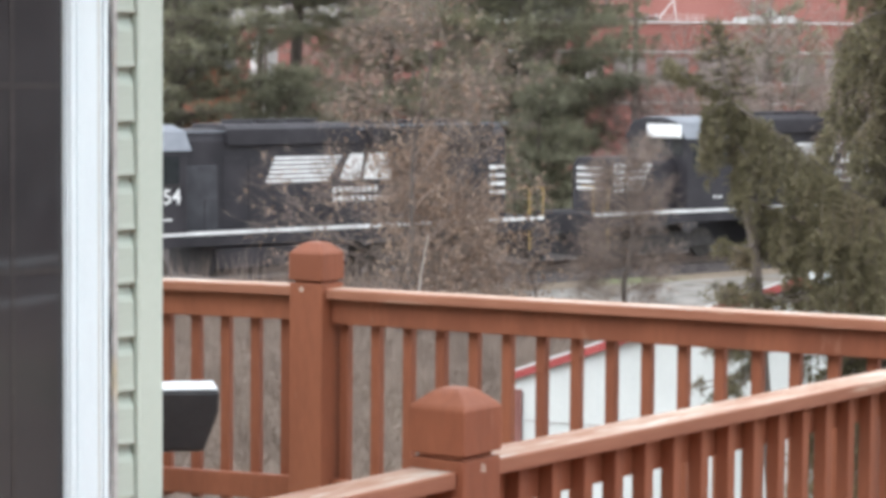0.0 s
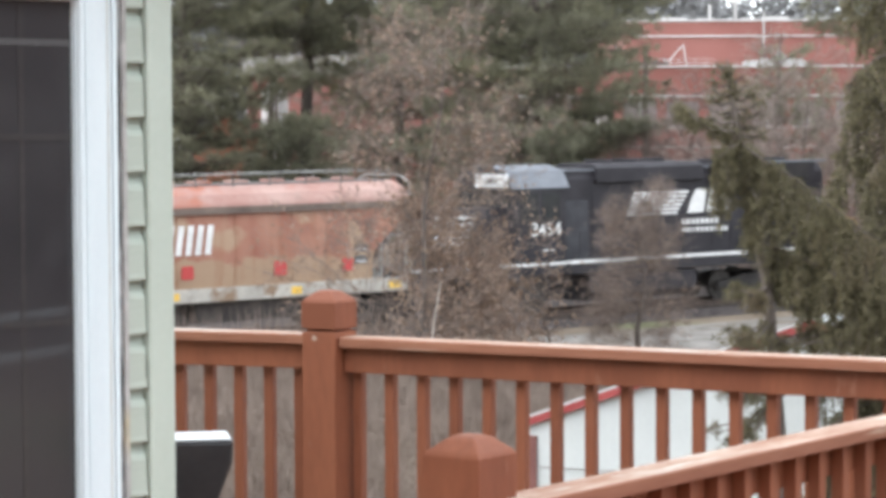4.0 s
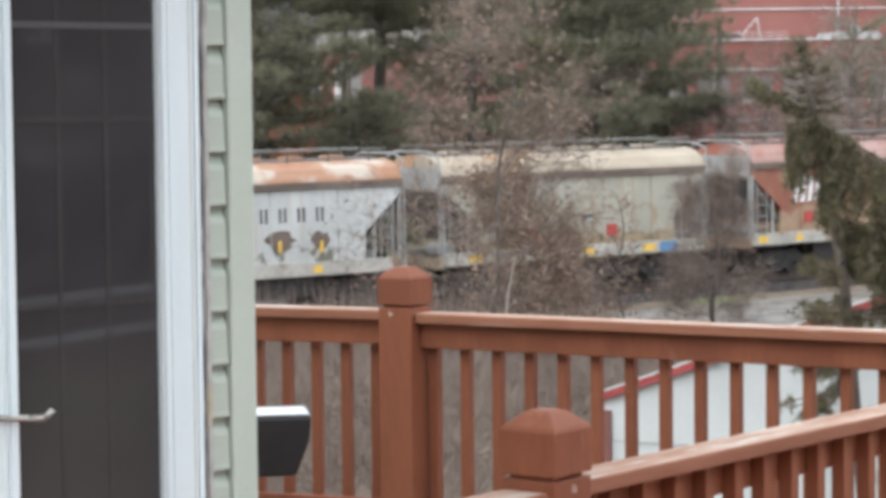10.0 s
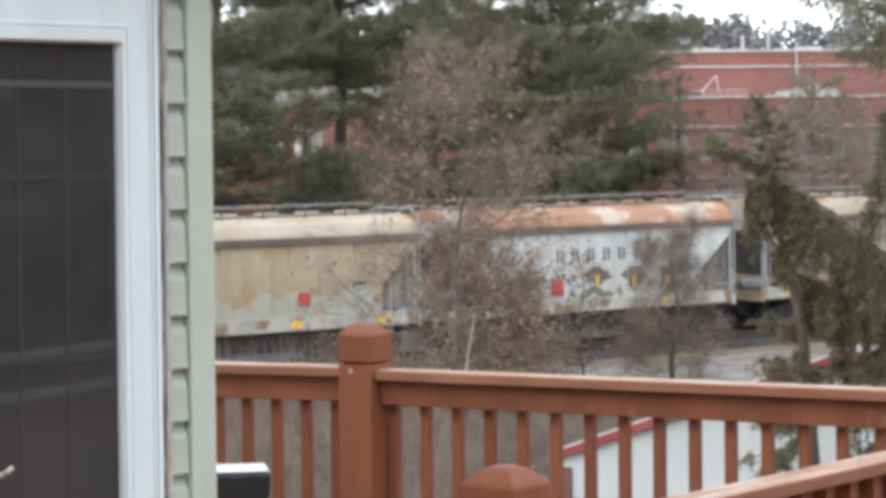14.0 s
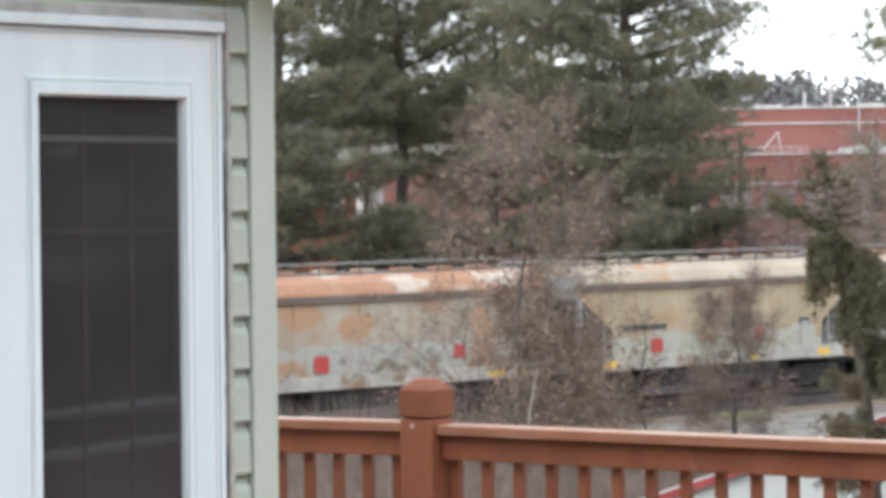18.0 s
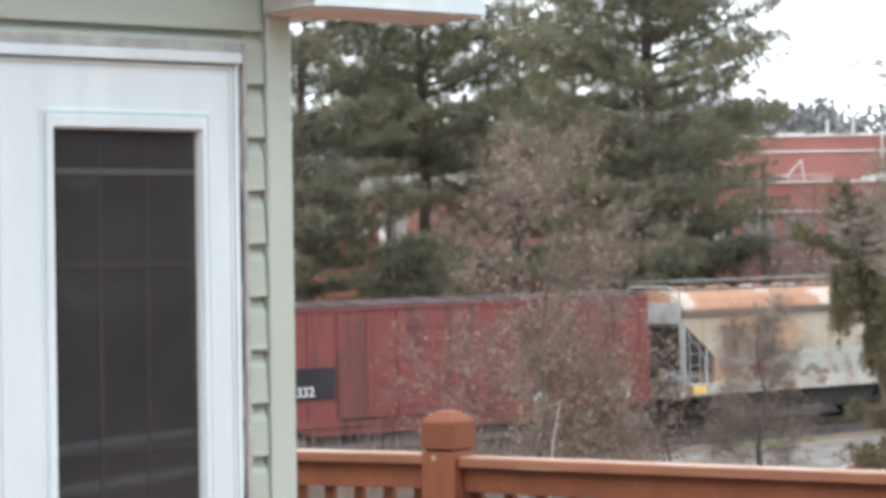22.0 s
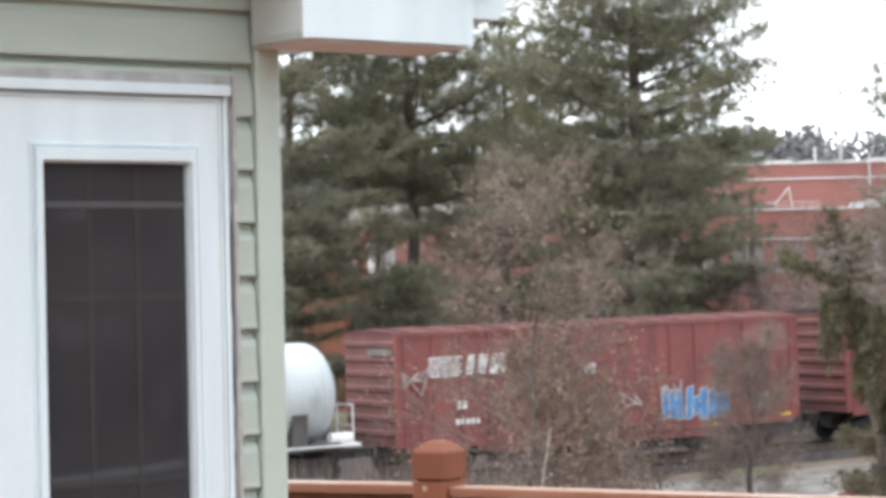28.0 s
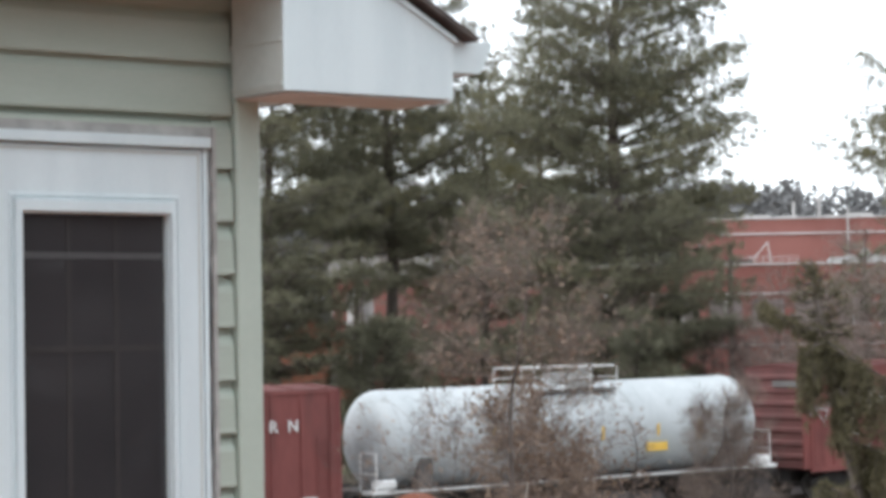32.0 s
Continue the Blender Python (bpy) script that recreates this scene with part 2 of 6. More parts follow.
def again(ob, at):
    """One more piece on the same mesh, under the same parent."""
    c = new(ob.name.split(".")[0], ob.data)
    c.parent, c.matrix_basis = ob.parent, at
    if "label" in ob:
        c["label"] = ob["label"]
    return c


def thing(name, at, label, category, group="", kind=""):
    ob = new(name)
    ob.matrix_basis = at
    ob.empty_display_size = 0.2
    return tagged(ob, label, category, group, kind)


def boxpart(name, parent, m, dims, bevel=0.0, label="", at=None):
    bm = bmesh.new()
    box(bm, *dims)
    return part(name, bm, m, parent, label, bevel, at=at)


# ---- the house corner: local x along the wall, y into the house, z up ----
WALL = pose(-0.585, 4.6, 0, 0, 0, 40)
house = thing("wall_house", WALL, "sage green vinyl clapboard house wall beside the deck", "wall", kind="structure")
DECK = -0.04
# wall core with the door opening
bm = bmesh.new()
box(bm, -3.2, -0.60, 0.012, 0.16, -5.2, 2.6)
box(bm, -0.60, -0.062, 0.012, 0.16, 2.0, 2.6)
box(bm, -0.60, -0.062, 0.012, 0.16, -5.2, -0.04)
box(bm, -0.062, 0.045, 0.012, 0.16, -5.2, 2.6)
part("sheathing", bm, M["siding"], house)
# the other wall of the corner
bm = bmesh.new()
box(bm, -0.09, 0.045, 0.16, 6.5, -5.2, 2.05)
part("side_wall", bm, M["siding"], house)


def siding_profile(bm, x0, x1, c=0.1022, k=1.0):
    """One lapped course: leans out to its lower edge, which folds back."""
    slab(bm, [(0.010, 0.010), (0.012, 0.010), (0.012, c + 0.012), (0.0095, c + 0.012), (0.0075, c - 0.004), (0.003 + 0.002 * k, c * 0.90), (-0.003 * k, c * 0.80), (-0.0065 * k, c * 0.70), (-0.0095, 0.016), (-0.0108, 0.0085), (-0.010, 0.0042), (-0.007, 0.0042)], 0, x0, x1)


COURSE, FIRST = 0.1022, 1.317 - 13 * 0.1022
bm = bmesh.new()
siding_profile(bm, -0.0447, -0.0062)
short = mesh_of("siding_board", bm, M["siding"])
bm = bmesh.new()
siding_profile(bm, -3.2, -0.0062, k=0.35)
long = mesh_of("siding_board", bm, M["siding"])
bm = bmesh.new()
siding_profile(bm, -3.2, -0.605)
far = mesh_of("siding_board", bm, M["siding"])
for k in range(26):
    z = FIRST + COURSE * k
    for me in ((long,) if z > 2.0 else (short, far)):
        o = new("siding_board", me)
        o.parent, o.location = house, (0, 0, z)
# corner post of vinyl, with two faces
bm = bmesh.new()
slab(bm, [(-0.002, 0.012), (-0.002, -0.014), (0.003, -0.017), (0.050, -0.017), (0.055, -0.012), (0.055, 0.075), (0.046, 0.075), (0.046, 0.012)], 2, -4.9, 2.075)
part("corner_post", bm, M["trim_green"], house, "pale sage corner post")
# channel and flashing round the door
boxpart("flashing", house, M["flash"], (-0.60, -0.0545, -0.008, 0.010, 1.993, 2.013), label="stained weathered metal flashing over the door")
boxpart("channel", house, M["trim_green"], (-0.62, -0.044, -0.006, 0.010, 2.0135, 2.021))
boxpart("channel", house, M["gap"], (-0.0622, -0.0541, -0.002, 0.010, -0.04, 1.9925), label="dirty gap beside the door frame")

boxpart("channel", house, M["flash"], (-0.0537, -0.0455, -0.012, 0.010, -0.04, 2.0130), label="weathered pale channel beside the door")

# eave return at the gable's foot
eave = thing("eave_return", WALL, "white boxed eave return under the roof edge", "eave", kind="structure")
bm = bmesh.new()
slab(bm, [(-0.010, 2.071), (0.390, 2.071), (0.392, 2.186), (0.20, 2.290), (-0.012, 2.400)], 1, -0.200, -0.192)
part("front_board", bm, M["white"], eave, bevel=0.001)
# side board is a greyer white than the front board
bm = bmesh.new()
slab(bm, [(-0.192, 2.071), (-0.017, 2.071), (-0.017, 2.42), (-0.192, 2.40)], 0, -0.010, -0.004)
part("side_board", bm, M["aged_white"], eave, "off-white side board, greyer than the front board")
for z in (2.082, 2.165):
    boxpart("seam", eave, M["aged_white"], (-0.014, -0.010, -0.190, -0.018, z, z + 0.007))
boxpart("corner_bead", eave, M["white"], (-0.016, 0.002, -0.206, -0.2005, 2.069, 2.40), bevel=0.001)
bm = bmesh.new()
box(bm, -0.002, 0.388, -0.190, -0.020, 2.066, 2.070)
part("soffit_panel", bm, M["soffit"], eave, "tan soffit panel")
boxpart("back_board", eave, M["white"], (-0.002, 0.379, -0.020, -0.0175, 2.0705, 2.176))
boxpart("soffit_panel", eave, M["soffit"], (0.061, 0.379, -0.017, 5.5, 2.168, 2.172))
bm = bmesh.new()
box(bm, 0.380, 0.394, -0.190, -0.018, 2.072, 2.180)
box(bm, 0.380, 0.394, -0.0175, 5.5, 2.130, 2.180)
part("fascia", bm, M["white"], eave)
# roof slab: its verge runs up the gable
bm = bmesh.new()
slab(bm, [(0.432, 2.186), (0.440, 2.194), (-1.6, 3.285), (-1.6, 3.27)], 1, -0.225, 5.5)
part("roof_edge", bm, M["shingle"], eave, "dark shingle roof verge")
bm = bmesh.new()
slab(bm, [(0.396, 2.182), (0.396, 2.192), (-1.6, 3.262), (-1.6, 3.230)], 1, -0.206, 0.16)
part("rake_trim", bm, M["white"], eave)
# flat soffit running on along the gable wall
boxpart("soffit_panel", eave, M["soffit"], (-3.2, -0.019, -0.200, -0.0115, 2.285, 2.300))
boxpart("fascia", eave, M["white"], (-3.2, -0.019, -0.213, -0.2005, 2.278, 2.40), bevel=0.002)
gut = thing("gutter", WALL, "white metal rain gutter along the eave", "gutter", kind="structure")
bm = bmesh.new()
slab(bm, [(0.397, 2.128), (0.470, 2.128), (0.486, 2.150), (0.502, 2.184), (0.502, 2.192), (0.494, 2.192), (0.478, 2.152), (0.466, 2.136), (0.405, 2.136), (0.405, 2.186), (0.397, 2.186)], 1, -0.180, 5.4)
part("trough", bm, M["white"], gut)
bm = bmesh.new()
slab(bm, [(0.397, 2.128), (0.470, 2.128), (0.486, 2.150), (0.502, 2.184), (0.502, 2.192), (0.397, 2.190)], 1, -0.184, -0.1805)
part("end_cap", bm, M["white"], gut)

# the storm door
door = thing("door_1", WALL, "white storm door with a dark screened pane, closed", "door", kind="structure")
bm = bmesh.new()
box(bm, -0.600, -0.578, -0.009, 0.06, DECK, 1.9712)
part("door_jamb", bm, M["white"], door, bevel=0.002)
bm = bmesh.new()
box(bm, -0.0735, -0.0630, -0.009, 0.06, DECK, 1.9712)
part("door_jamb", bm, M["white"], door, bevel=0.002)
boxpart("door_head", door, M["white"], (-0.600, -0.0630, -0.024, 0.06, 1.972, 1.992), bevel=0.002)


def frame_ring(bm, out, hole, y0, y1, slope=0.0):
    """A rectangular frame (x0, x1, z0, z1) round a hole, from y0 (front) to y1."""
    def loop(r, y):
        return [(r[0], y, r[2]), (r[1], y, r[2]), (r[1], y, r[3]), (r[0], y, r[3])]
    inner = (hole[0] - slope, hole[1] + slope, hole[2] - slope, hole[3] + slope)
    outer = (out[0] + slope, out[1] - slope, out[2] + slope, out[3] - slope)
    rings = [loop(out, y1), loop(outer, y0), loop(inner, y0), loop(hole, y1)]
    V = [[bm.verts.new(p) for p in ring] for ring in rings]
    for p, q in ((0, 1), (1, 2), (2, 3), (3, 0)):
        for i in range(4):
            j = (i + 1) % 4
            bm.faces.new((V[p][i], V[p][j], V[q][j], V[q][i]))


bm = bmesh.new()
frame_ring(bm, (-0.576, -0.0755, DECK + 0.02, 1.968), (-0.459, -0.1515, 0.30, 1.842), -0.006, 0.03)
part("door_leaf", bm, M["white"], door)
for out, hole, y in (((-0.488, -0.1265, 0.275, 1.880), (-0.480, -0.1345, 0.285, 1.870), -0.010), ((-0.479, -0.1355, 0.286, 1.869), (-0.460, -0.1505, 0.301, 1.843), -0.016)):
    bm = bmesh.new()
    frame_ring(bm, out, hole, y, -0.0055, 0.003)
    part("moulding", bm, M["white"], door)
bm = bmesh.new()
frame_ring(bm, (-0.570, -0.0815, DECK + 0.03, 1.962), (-0.567, -0.0845, DECK + 0.033, 1.959), -0.0075, -0.0055)
part("leaf_seam", bm, M["aged_white"], door)
boxpart("pane", door, M["screen"], (-0.461, -0.1495, 0.010, 0.014, 0.298, 1.844), label="dark screened glass pane")
for z, m in ((1.25, M["muntin_dim"]), (1.592, M["muntin_dim"]), (1.765, M["muntin"])):
    boxpart("muntin", door, m, (-0.458, -0.1525, 0.0085, 0.0098, z - 0.006, z + 0.006), label="faint inner grille bar")
for x in (-0.357, -0.257):
    boxpart("muntin", door, M["muntin_dim"], (x - 0.005, x + 0.005, 0.0087, 0.0097, 0.302, 1.840))
bm = bmesh.new()
tube(bm, (-0.46, -0.05, 1.055), (-0.44, -0.07, 1.055), 0.006)
tube(bm, (-0.44, -0.07, 1.055), (-0.425, -0.075, 1.07), 0.006)
tube(bm, (-0.50, -0.006, 1.055), (-0.46, -0.05, 1.055), 0.006)
part("handle", bm, M["brass"], door, "small pale lever handle", smooth=True)

# ---- the deck ----
deck = thing("floor_deck", pose(0, 0, DECK), "raised timber deck floor of stained boards", "deck", kind="structure")
bm = bmesh.new()
box(bm, 0, 6.6, -0.068, 0.068, -0.035, 0)
bd = part("deck_board", bm, M["wood"], deck, bevel=0.003, at=pose(-2.75, 1.0, 0, 0, 0, 55.3))
A55 = Vector((math.cos(radians(55.3)), math.sin(radians(55.3)), 0))
B55 = Vector((-A55.y, A55.x, 0))
for k in range(-26, 14):
    p = Vector((-0.62, 4.27, 0)) - A55 * 4.6 + B55 * (0.142 * k)
    if k == -26:
        bd.matrix_basis = pose(*p, 0, 0, 55.3)
    else:
        again(bd, pose(*p, 0, 0, 55.3))
mid = Vector((-0.62, 4.27, 0)) - A55 * 1.3 - B55 * (0.142 * 6.5)
for along in (-3.1, -1.0, 1.0, 3.1):
    q = mid + A55 * along
    boxpart("joist", deck, M["wood"], (-2.75, 2.75, -0.02, 0.02, -0.28, -0.037), at=pose(*q, 0, 0, 145.3))
for along in (-3.0, 3.0):
    for across in (-2.5, 2.5):
        q = mid + A55 * along + B55 * across
        boxpart("support_post", deck, M["wood"], (-0.07, 0.07, -0.07, 0.07, -4.2, -0.281), at=pose(*q, 0, 0, 55.3))

POST = 0.14


def post(x, y, top, turn, label):
    """A square post with a grooved neck and a low pyramid cap."""
    t = thing("railing_post", pose(x, y, DECK, 0, 0, turn), label, "post", "deck railing posts")
    h = POST / 2
    H = top - DECK
    bm = bmesh.new()
    box(bm, -h, h, -h, h, -0.25, H - 0.150)
    part("shaft", bm, M["wood"], t, bevel=0.004)
    bm = bmesh.new()
    box(bm, -h + 0.014, h - 0.014, -h + 0.014, h - 0.014, H - 0.152, H - 0.138)
    part("neck", bm, M["wood"], t)
    bm = bmesh.new()
    c = 0.002
    rings = []
    for z, w in ((H - 0.140, h + c), (H - 0.045, h + c), (H - 0.036, h - 0.004), (H - 0.010, h * 0.52), (H - 0.004, h * 0.34)):
        rings.append([(-w, -w, z), (w, -w, z), (w, w, z), (-w, w, z)])
    ring_body(bm, rings)
    part("cap", bm, M["wood"], t, "low pyramid post cap", bevel=0.003)
    rnd = random.Random(int(x * 1000))
    for k in range(1):
        bm = bmesh.new()
        sx, sz = rnd.uniform(-0.050, 0.050), H - (0.172 if k == 0 else rnd.uniform(0.3, 0.7))
        slab(bm, [(sx + rnd.uniform(0.006, 0.014) * math.cos(a), sz + rnd.uniform(0.006, 0.018) * math.sin(a)) for a in [i * math.pi / 4 for i in range(8)]], 1, -h - 0.0012, -h - 0.0002)
        part("paint_scuff", bm, M["scuff"], t, "pale paint scuff")
    return t


def railing(name, p, q, top, label, step=0.131, start=0.03, zbot=0.10, outside=False):
    """A railing between two points: cap board, upper and lower rail, balusters."""
    p, q = Vector(p), Vector(q)
    L = (q - p).length
    ang = math.degrees(math.atan2(q.y - p.y, q.x - p.x))
    t = thing(name, pose(p.x, p.y, 0, 0, 0, ang), label, "railing", "deck railings")
    bm = bmesh.new()
    box(bm, 0, L, -0.056, 0.062, top - 0.036, top)
    # only top faces take the worn, sheen-paled wood
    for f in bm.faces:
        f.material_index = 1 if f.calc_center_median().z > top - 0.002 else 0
    part("cap_board", bm, [M["wood_cap_side"], M["wood_top"]], t, "worn cap board, top faded and paled for sky sheen", bevel=0.005)
    # the balusters stand before or behind the two rails
    r0, b0 = (0.021, -0.017) if outside else (-0.020, 0.0185)
    boxpart("upper_rail", t, M["wood"], (0, L, r0, r0 + 0.038, top - 0.038 - 0.089, top - 0.0385), bevel=0.004)
    boxpart("lower_rail", t, M["wood"], (0, L, r0, r0 + 0.038, zbot, zbot + 0.089), bevel=0.004)
    bm = bmesh.new()
    box(bm, -0.018, 0.018, b0, b0 + 0.0375, zbot - 0.02, top - 0.040)
    first = part("baluster", bm, M["wood"], t, bevel=0.003)
    n = int((L - 0.02 - start) / step)
    first.matrix_basis = pose(start, 0, 0)
    for k in range(1, n + 1):
        again(first, pose(start + k * step, 0, 0))
    return t


FAR_POST = (-0.452, 8.62)
NEAR_POST = (0.030, 5.13)
CORNER = (1.74, 7.42)
post(*FAR_POST, 1.045, -31, "red-stained square cedar post with pyramid cap on the deck railing")
post(*NEAR_POST, 0.962, 55.3, "red-stained square cedar post with pyramid cap on the near railing")
post(*CORNER, 1.0, -31, "red-stained square cedar corner post of the deck railing")


def between(a, b, gap=0.073):
    a, b = Vector(a), Vector(b)
    d = (b - a).normalized()
    return a + d * gap, b - d * gap


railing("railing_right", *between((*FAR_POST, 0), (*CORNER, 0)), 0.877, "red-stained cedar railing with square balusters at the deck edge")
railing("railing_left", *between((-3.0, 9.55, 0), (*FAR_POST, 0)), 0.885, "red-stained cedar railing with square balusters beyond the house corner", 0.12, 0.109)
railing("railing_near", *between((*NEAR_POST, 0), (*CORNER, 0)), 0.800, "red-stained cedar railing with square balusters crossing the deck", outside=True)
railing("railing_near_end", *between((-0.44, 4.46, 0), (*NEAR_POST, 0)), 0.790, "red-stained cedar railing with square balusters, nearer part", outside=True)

# white fence beside the deck, unseen, added for bars mirrored in the door pane
fence = thing("rail_fence", pose(2.6, 3.1, DECK, 0, 0, 13.4), "white two-rail fence, unseen, placed for its reflection", "fence")
for z in (0.85, 0.985):
    boxpart("rail", fence, M["white"], (-1.6, 2.6, -0.03, 0.03, z - DECK - 0.010, z - DECK + 0.010), bevel=0.003)
for x, foot in ((-1.5, 0.002), (0.5, -4.3), (2.5, -4.3)):
    boxpart("fence_post", fence, M["wood"], (x - 0.05, x + 0.05, 0.032, 0.13, foot, 1.10), bevel=0.006)

# ---- grill beside the house corner ----
grill = thing("barbecue_grill", pose(-0.83, 7.45, DECK + 0.008, 0, 0, 10), "black barbecue grill, closed top painted pale for reflection", "grill")
bm = bmesh.new()
slab(bm, [(-0.55, 0.69), (0.135, 0.69), (0.130, 0.62), (0.085, 0.50), (-0.55, 0.50)], 1, -0.085, 0.13)
part("firebox", bm, M["black_metal"], grill, bevel=0.012)
# plate on top, pale in colour as a painted reflection
bm = bmesh.new()
box(bm, -0.55, 0.128, -0.080, 0.120, 0.692, 0.695)
part("lid", bm, M["lid_sheen"], grill, "thin lid top, painted pale for its sky reflection", bevel=0.002)
for x in (-0.48, -0.22):
    for y in (-0.10, 0.10):
        boxpart("leg", grill, M["black_metal"], (x - 0.02, x + 0.02, y - 0.02, y + 0.02, 0.0, 0.505))

# ---- ground, ballast and far things ----
M["ground"] = surface("dry_leaf_litter", (0.125, 0.098, 0.074), (0.22, 0.180, 0.138), 0.35, 0.95, bump=0.4, fine=3.0, c3=(0.13, 0.14, 0.075), patch=0.60, patch_scale=0.12, spec=0.1)
M["gravel"] = surface("pale_gravel", (0.115, 0.107, 0.098), (0.245, 0.230, 0.212), 1.6, 0.95, bump=0.6, fine=9.0, c3=(0.15, 0.13, 0.11), patch=0.52, patch_scale=0.5, spec=0.1)
M["ballast"] = surface("dark_ballast", (0.035, 0.030, 0.031), (0.085, 0.074, 0.070), 4, 0.95, bump=0.6, fine=14, spec=0.1)
M["tie"] = surface("creosoted_tie", (0.04, 0.033, 0.028), (0.09, 0.075, 0.06), 5, 0.9)
M["rail_steel"] = surface("rusty_rail", (0.060, 0.042, 0.034), (0.11, 0.08, 0.066), 8, 0.6, metal=0.3)
M["bark"] = surface("grey_brown_bark", (0.080, 0.064, 0.056), (0.165, 0.135, 0.118), 3, 0.95, bump=0.6, stretch=(4, 4, 0.6))
M["twig"] = surface("bare_twigs", (0.165, 0.126, 0.108), (0.29, 0.23, 0.198), 0.6, 0.95, island=0.4)
M["brush"] = surface("dry_brush", (0.14, 0.106, 0.086), (0.24, 0.188, 0.155), 0.4, 0.95, island=0.35)
M["beech_twig"] = surface("brown_beech_twigs", (0.135, 0.104, 0.088), (0.25, 0.195, 0.166), 0.6, 0.95, island=0.4)
M["pale_stem"] = surface("pale_birch_stem", (0.42, 0.37, 0.33), (0.55, 0.50, 0.45), 3, 0.8)
M["leaf_brown"] = surface("withered_beech_leaves", (0.205, 0.135, 0.096), (0.41, 0.305, 0.235), 0.8, 0.85, island=0.4, thin=0.3, spec=0.2)
M["needles"] = surface("pine_needles", (0.175, 0.174, 0.125), (0.30, 0.288, 0.195), 0.25, 0.8, island=0.18, c3=(0.22, 0.20, 0.110), patch=0.60, patch_scale=0.22, thin=0.5, spec=0.2)
M["needles_spruce"] = surface("spruce_needles", (0.112, 0.101, 0.060), (0.21, 0.185, 0.112), 0.8, 0.8, island=0.40, c3=(0.175, 0.138, 0.09), patch=0.58, patch_scale=0.6, thin=0.3, spec=0.2)
# far woods: the haze of distance is put into this neutral grey
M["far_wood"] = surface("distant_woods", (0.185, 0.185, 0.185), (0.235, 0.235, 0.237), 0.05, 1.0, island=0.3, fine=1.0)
M["brick"] = surface("red_brick_wall", (0.205, 0.078, 0.064), (0.265, 0.108, 0.090), 0.25, 0.9, fine=6.0, c3=(0.235, 0.095, 0.080), patch=0.6, patch_scale=0.15)
M["brick_orange"] = surface("orange_brick_wall", (0.30, 0.118, 0.075), (0.37, 0.165, 0.11), 0.3, 0.9, fine=6.0)
M["coping"] = surface("pale_coping", (0.42, 0.40, 0.385), (0.54, 0.525, 0.51), 0.5, 0.8)
M["flat_roof"] = surface("pale_flat_roof", (0.34, 0.33, 0.32), (0.46, 0.45, 0.44), 0.2, 0.9, spec=0.1)
M["shed_white"] = surface("white_shed_siding", (0.52, 0.55, 0.54), (0.62, 0.65, 0.64), 0.8, 0.6, fine=20, c3=(0.54, 0.55, 0.53), patch=0.66, patch_scale=0.8)
M["shed_red"] = surface("red_trim_paint", (0.28, 0.045, 0.045), (0.38, 0.072, 0.068), 2, 0.6)
M["shed_corner"] = surface("faded_red_brown_board", (0.15, 0.062, 0.055), (0.22, 0.095, 0.082), 2, 0.8)
M["win_dark"] = surface("far_window_glass", (0.16, 0.13, 0.125), (0.22, 0.19, 0.18), 0.5, 0.3)

GZ = -4.62
bm = bmesh.new()
xs = [-2500, -600, -200, -90] + [-60 + 4 * i for i in range(36)] + [100, 200, 600, 2500]
ys = [-200, -60] + [-20 + 3 * i for i in range(44)] + [130, 180, 300, 700, 1500, 4500]


def ground_z(x, y):
    """The yard falls from the house to the flat beside the track."""
    fall = max(0.0, min(1.0, (26 - y) / 26))
    z = GZ + 0.9 * fall * fall
    if 14 < y < 110 and -60 < x < 84:
        z += 0.12 * noise.noise((x * 0.11, y * 0.11, 0.3))
    # level under the track, which climbs gently
    s = (x - TRACK_X) * math.cos(radians(35.6)) + (y - TRACK_Y) * math.sin(radians(35.6))
    c = -(x - TRACK_X) * math.sin(radians(35.6)) + (y - TRACK_Y) * math.cos(radians(35.6))
    near = max(0.0, 1 - max(0.0, abs(c) - 3.0) / 9.0)
    return z * (1 - near) + (-4.25 - 0.42 + 0.012 * max(-40, min(60, s))) * near


TRACK_X, TRACK_Y = -7.815, 69.906
grid = [[bm.verts.new((x, y, ground_z(x, y))) for y in ys] for x in xs]
for i in range(len(xs) - 1):
    for j in range(len(ys) - 1):
        bm.faces.new((grid[i][j], grid[i + 1][j], grid[i + 1][j + 1], grid[i][j + 1]))
ground = new("ground", mesh_of("ground", bm, M["ground"], smooth=True))
tagged(ground, "dry brown ground with leaf litter and thin grass", "ground", kind="structure")

# pale gravel track beside the railway, laid over the ground
bm = bmesh.new()
n = 30
lo, hi = [], []
for i in range(n + 1):
    s = 3.0 + i * 2.0
    wob = 0.5 * math.sin(i * 0.9)
    for c, keep in ((-3.4 + 0.2 * wob, hi), (-11.5 + wob - 0.03 * i, lo)):
        x = TRACK_X + s * math.cos(radians(35.6)) - c * math.sin(radians(35.6))
        y = TRACK_Y + s * math.sin(radians(35.6)) + c * math.cos(radians(35.6))
        keep.append(Vector((x, y, 0)))
K = 10
rows = []
for k in range(K + 1):
    rows.append([bm.verts.new((p.x, p.y, ground_z(p.x, p.y) + (0.05 if 0 < k < K else -0.05))) for p in [a.lerp(b, k / K) for a, b in zip(lo, hi)]])
for a, b in zip(rows, rows[1:]):
    for i in range(n):
        bm.faces.new((a[i], a[i + 1], b[i + 1], b[i]))
gr = new("road_gravel", mesh_of("road_gravel", bm, M["gravel"], smooth=True))
tagged(gr, "pale gravel service road beside the railway", "gravel road", kind="structure")

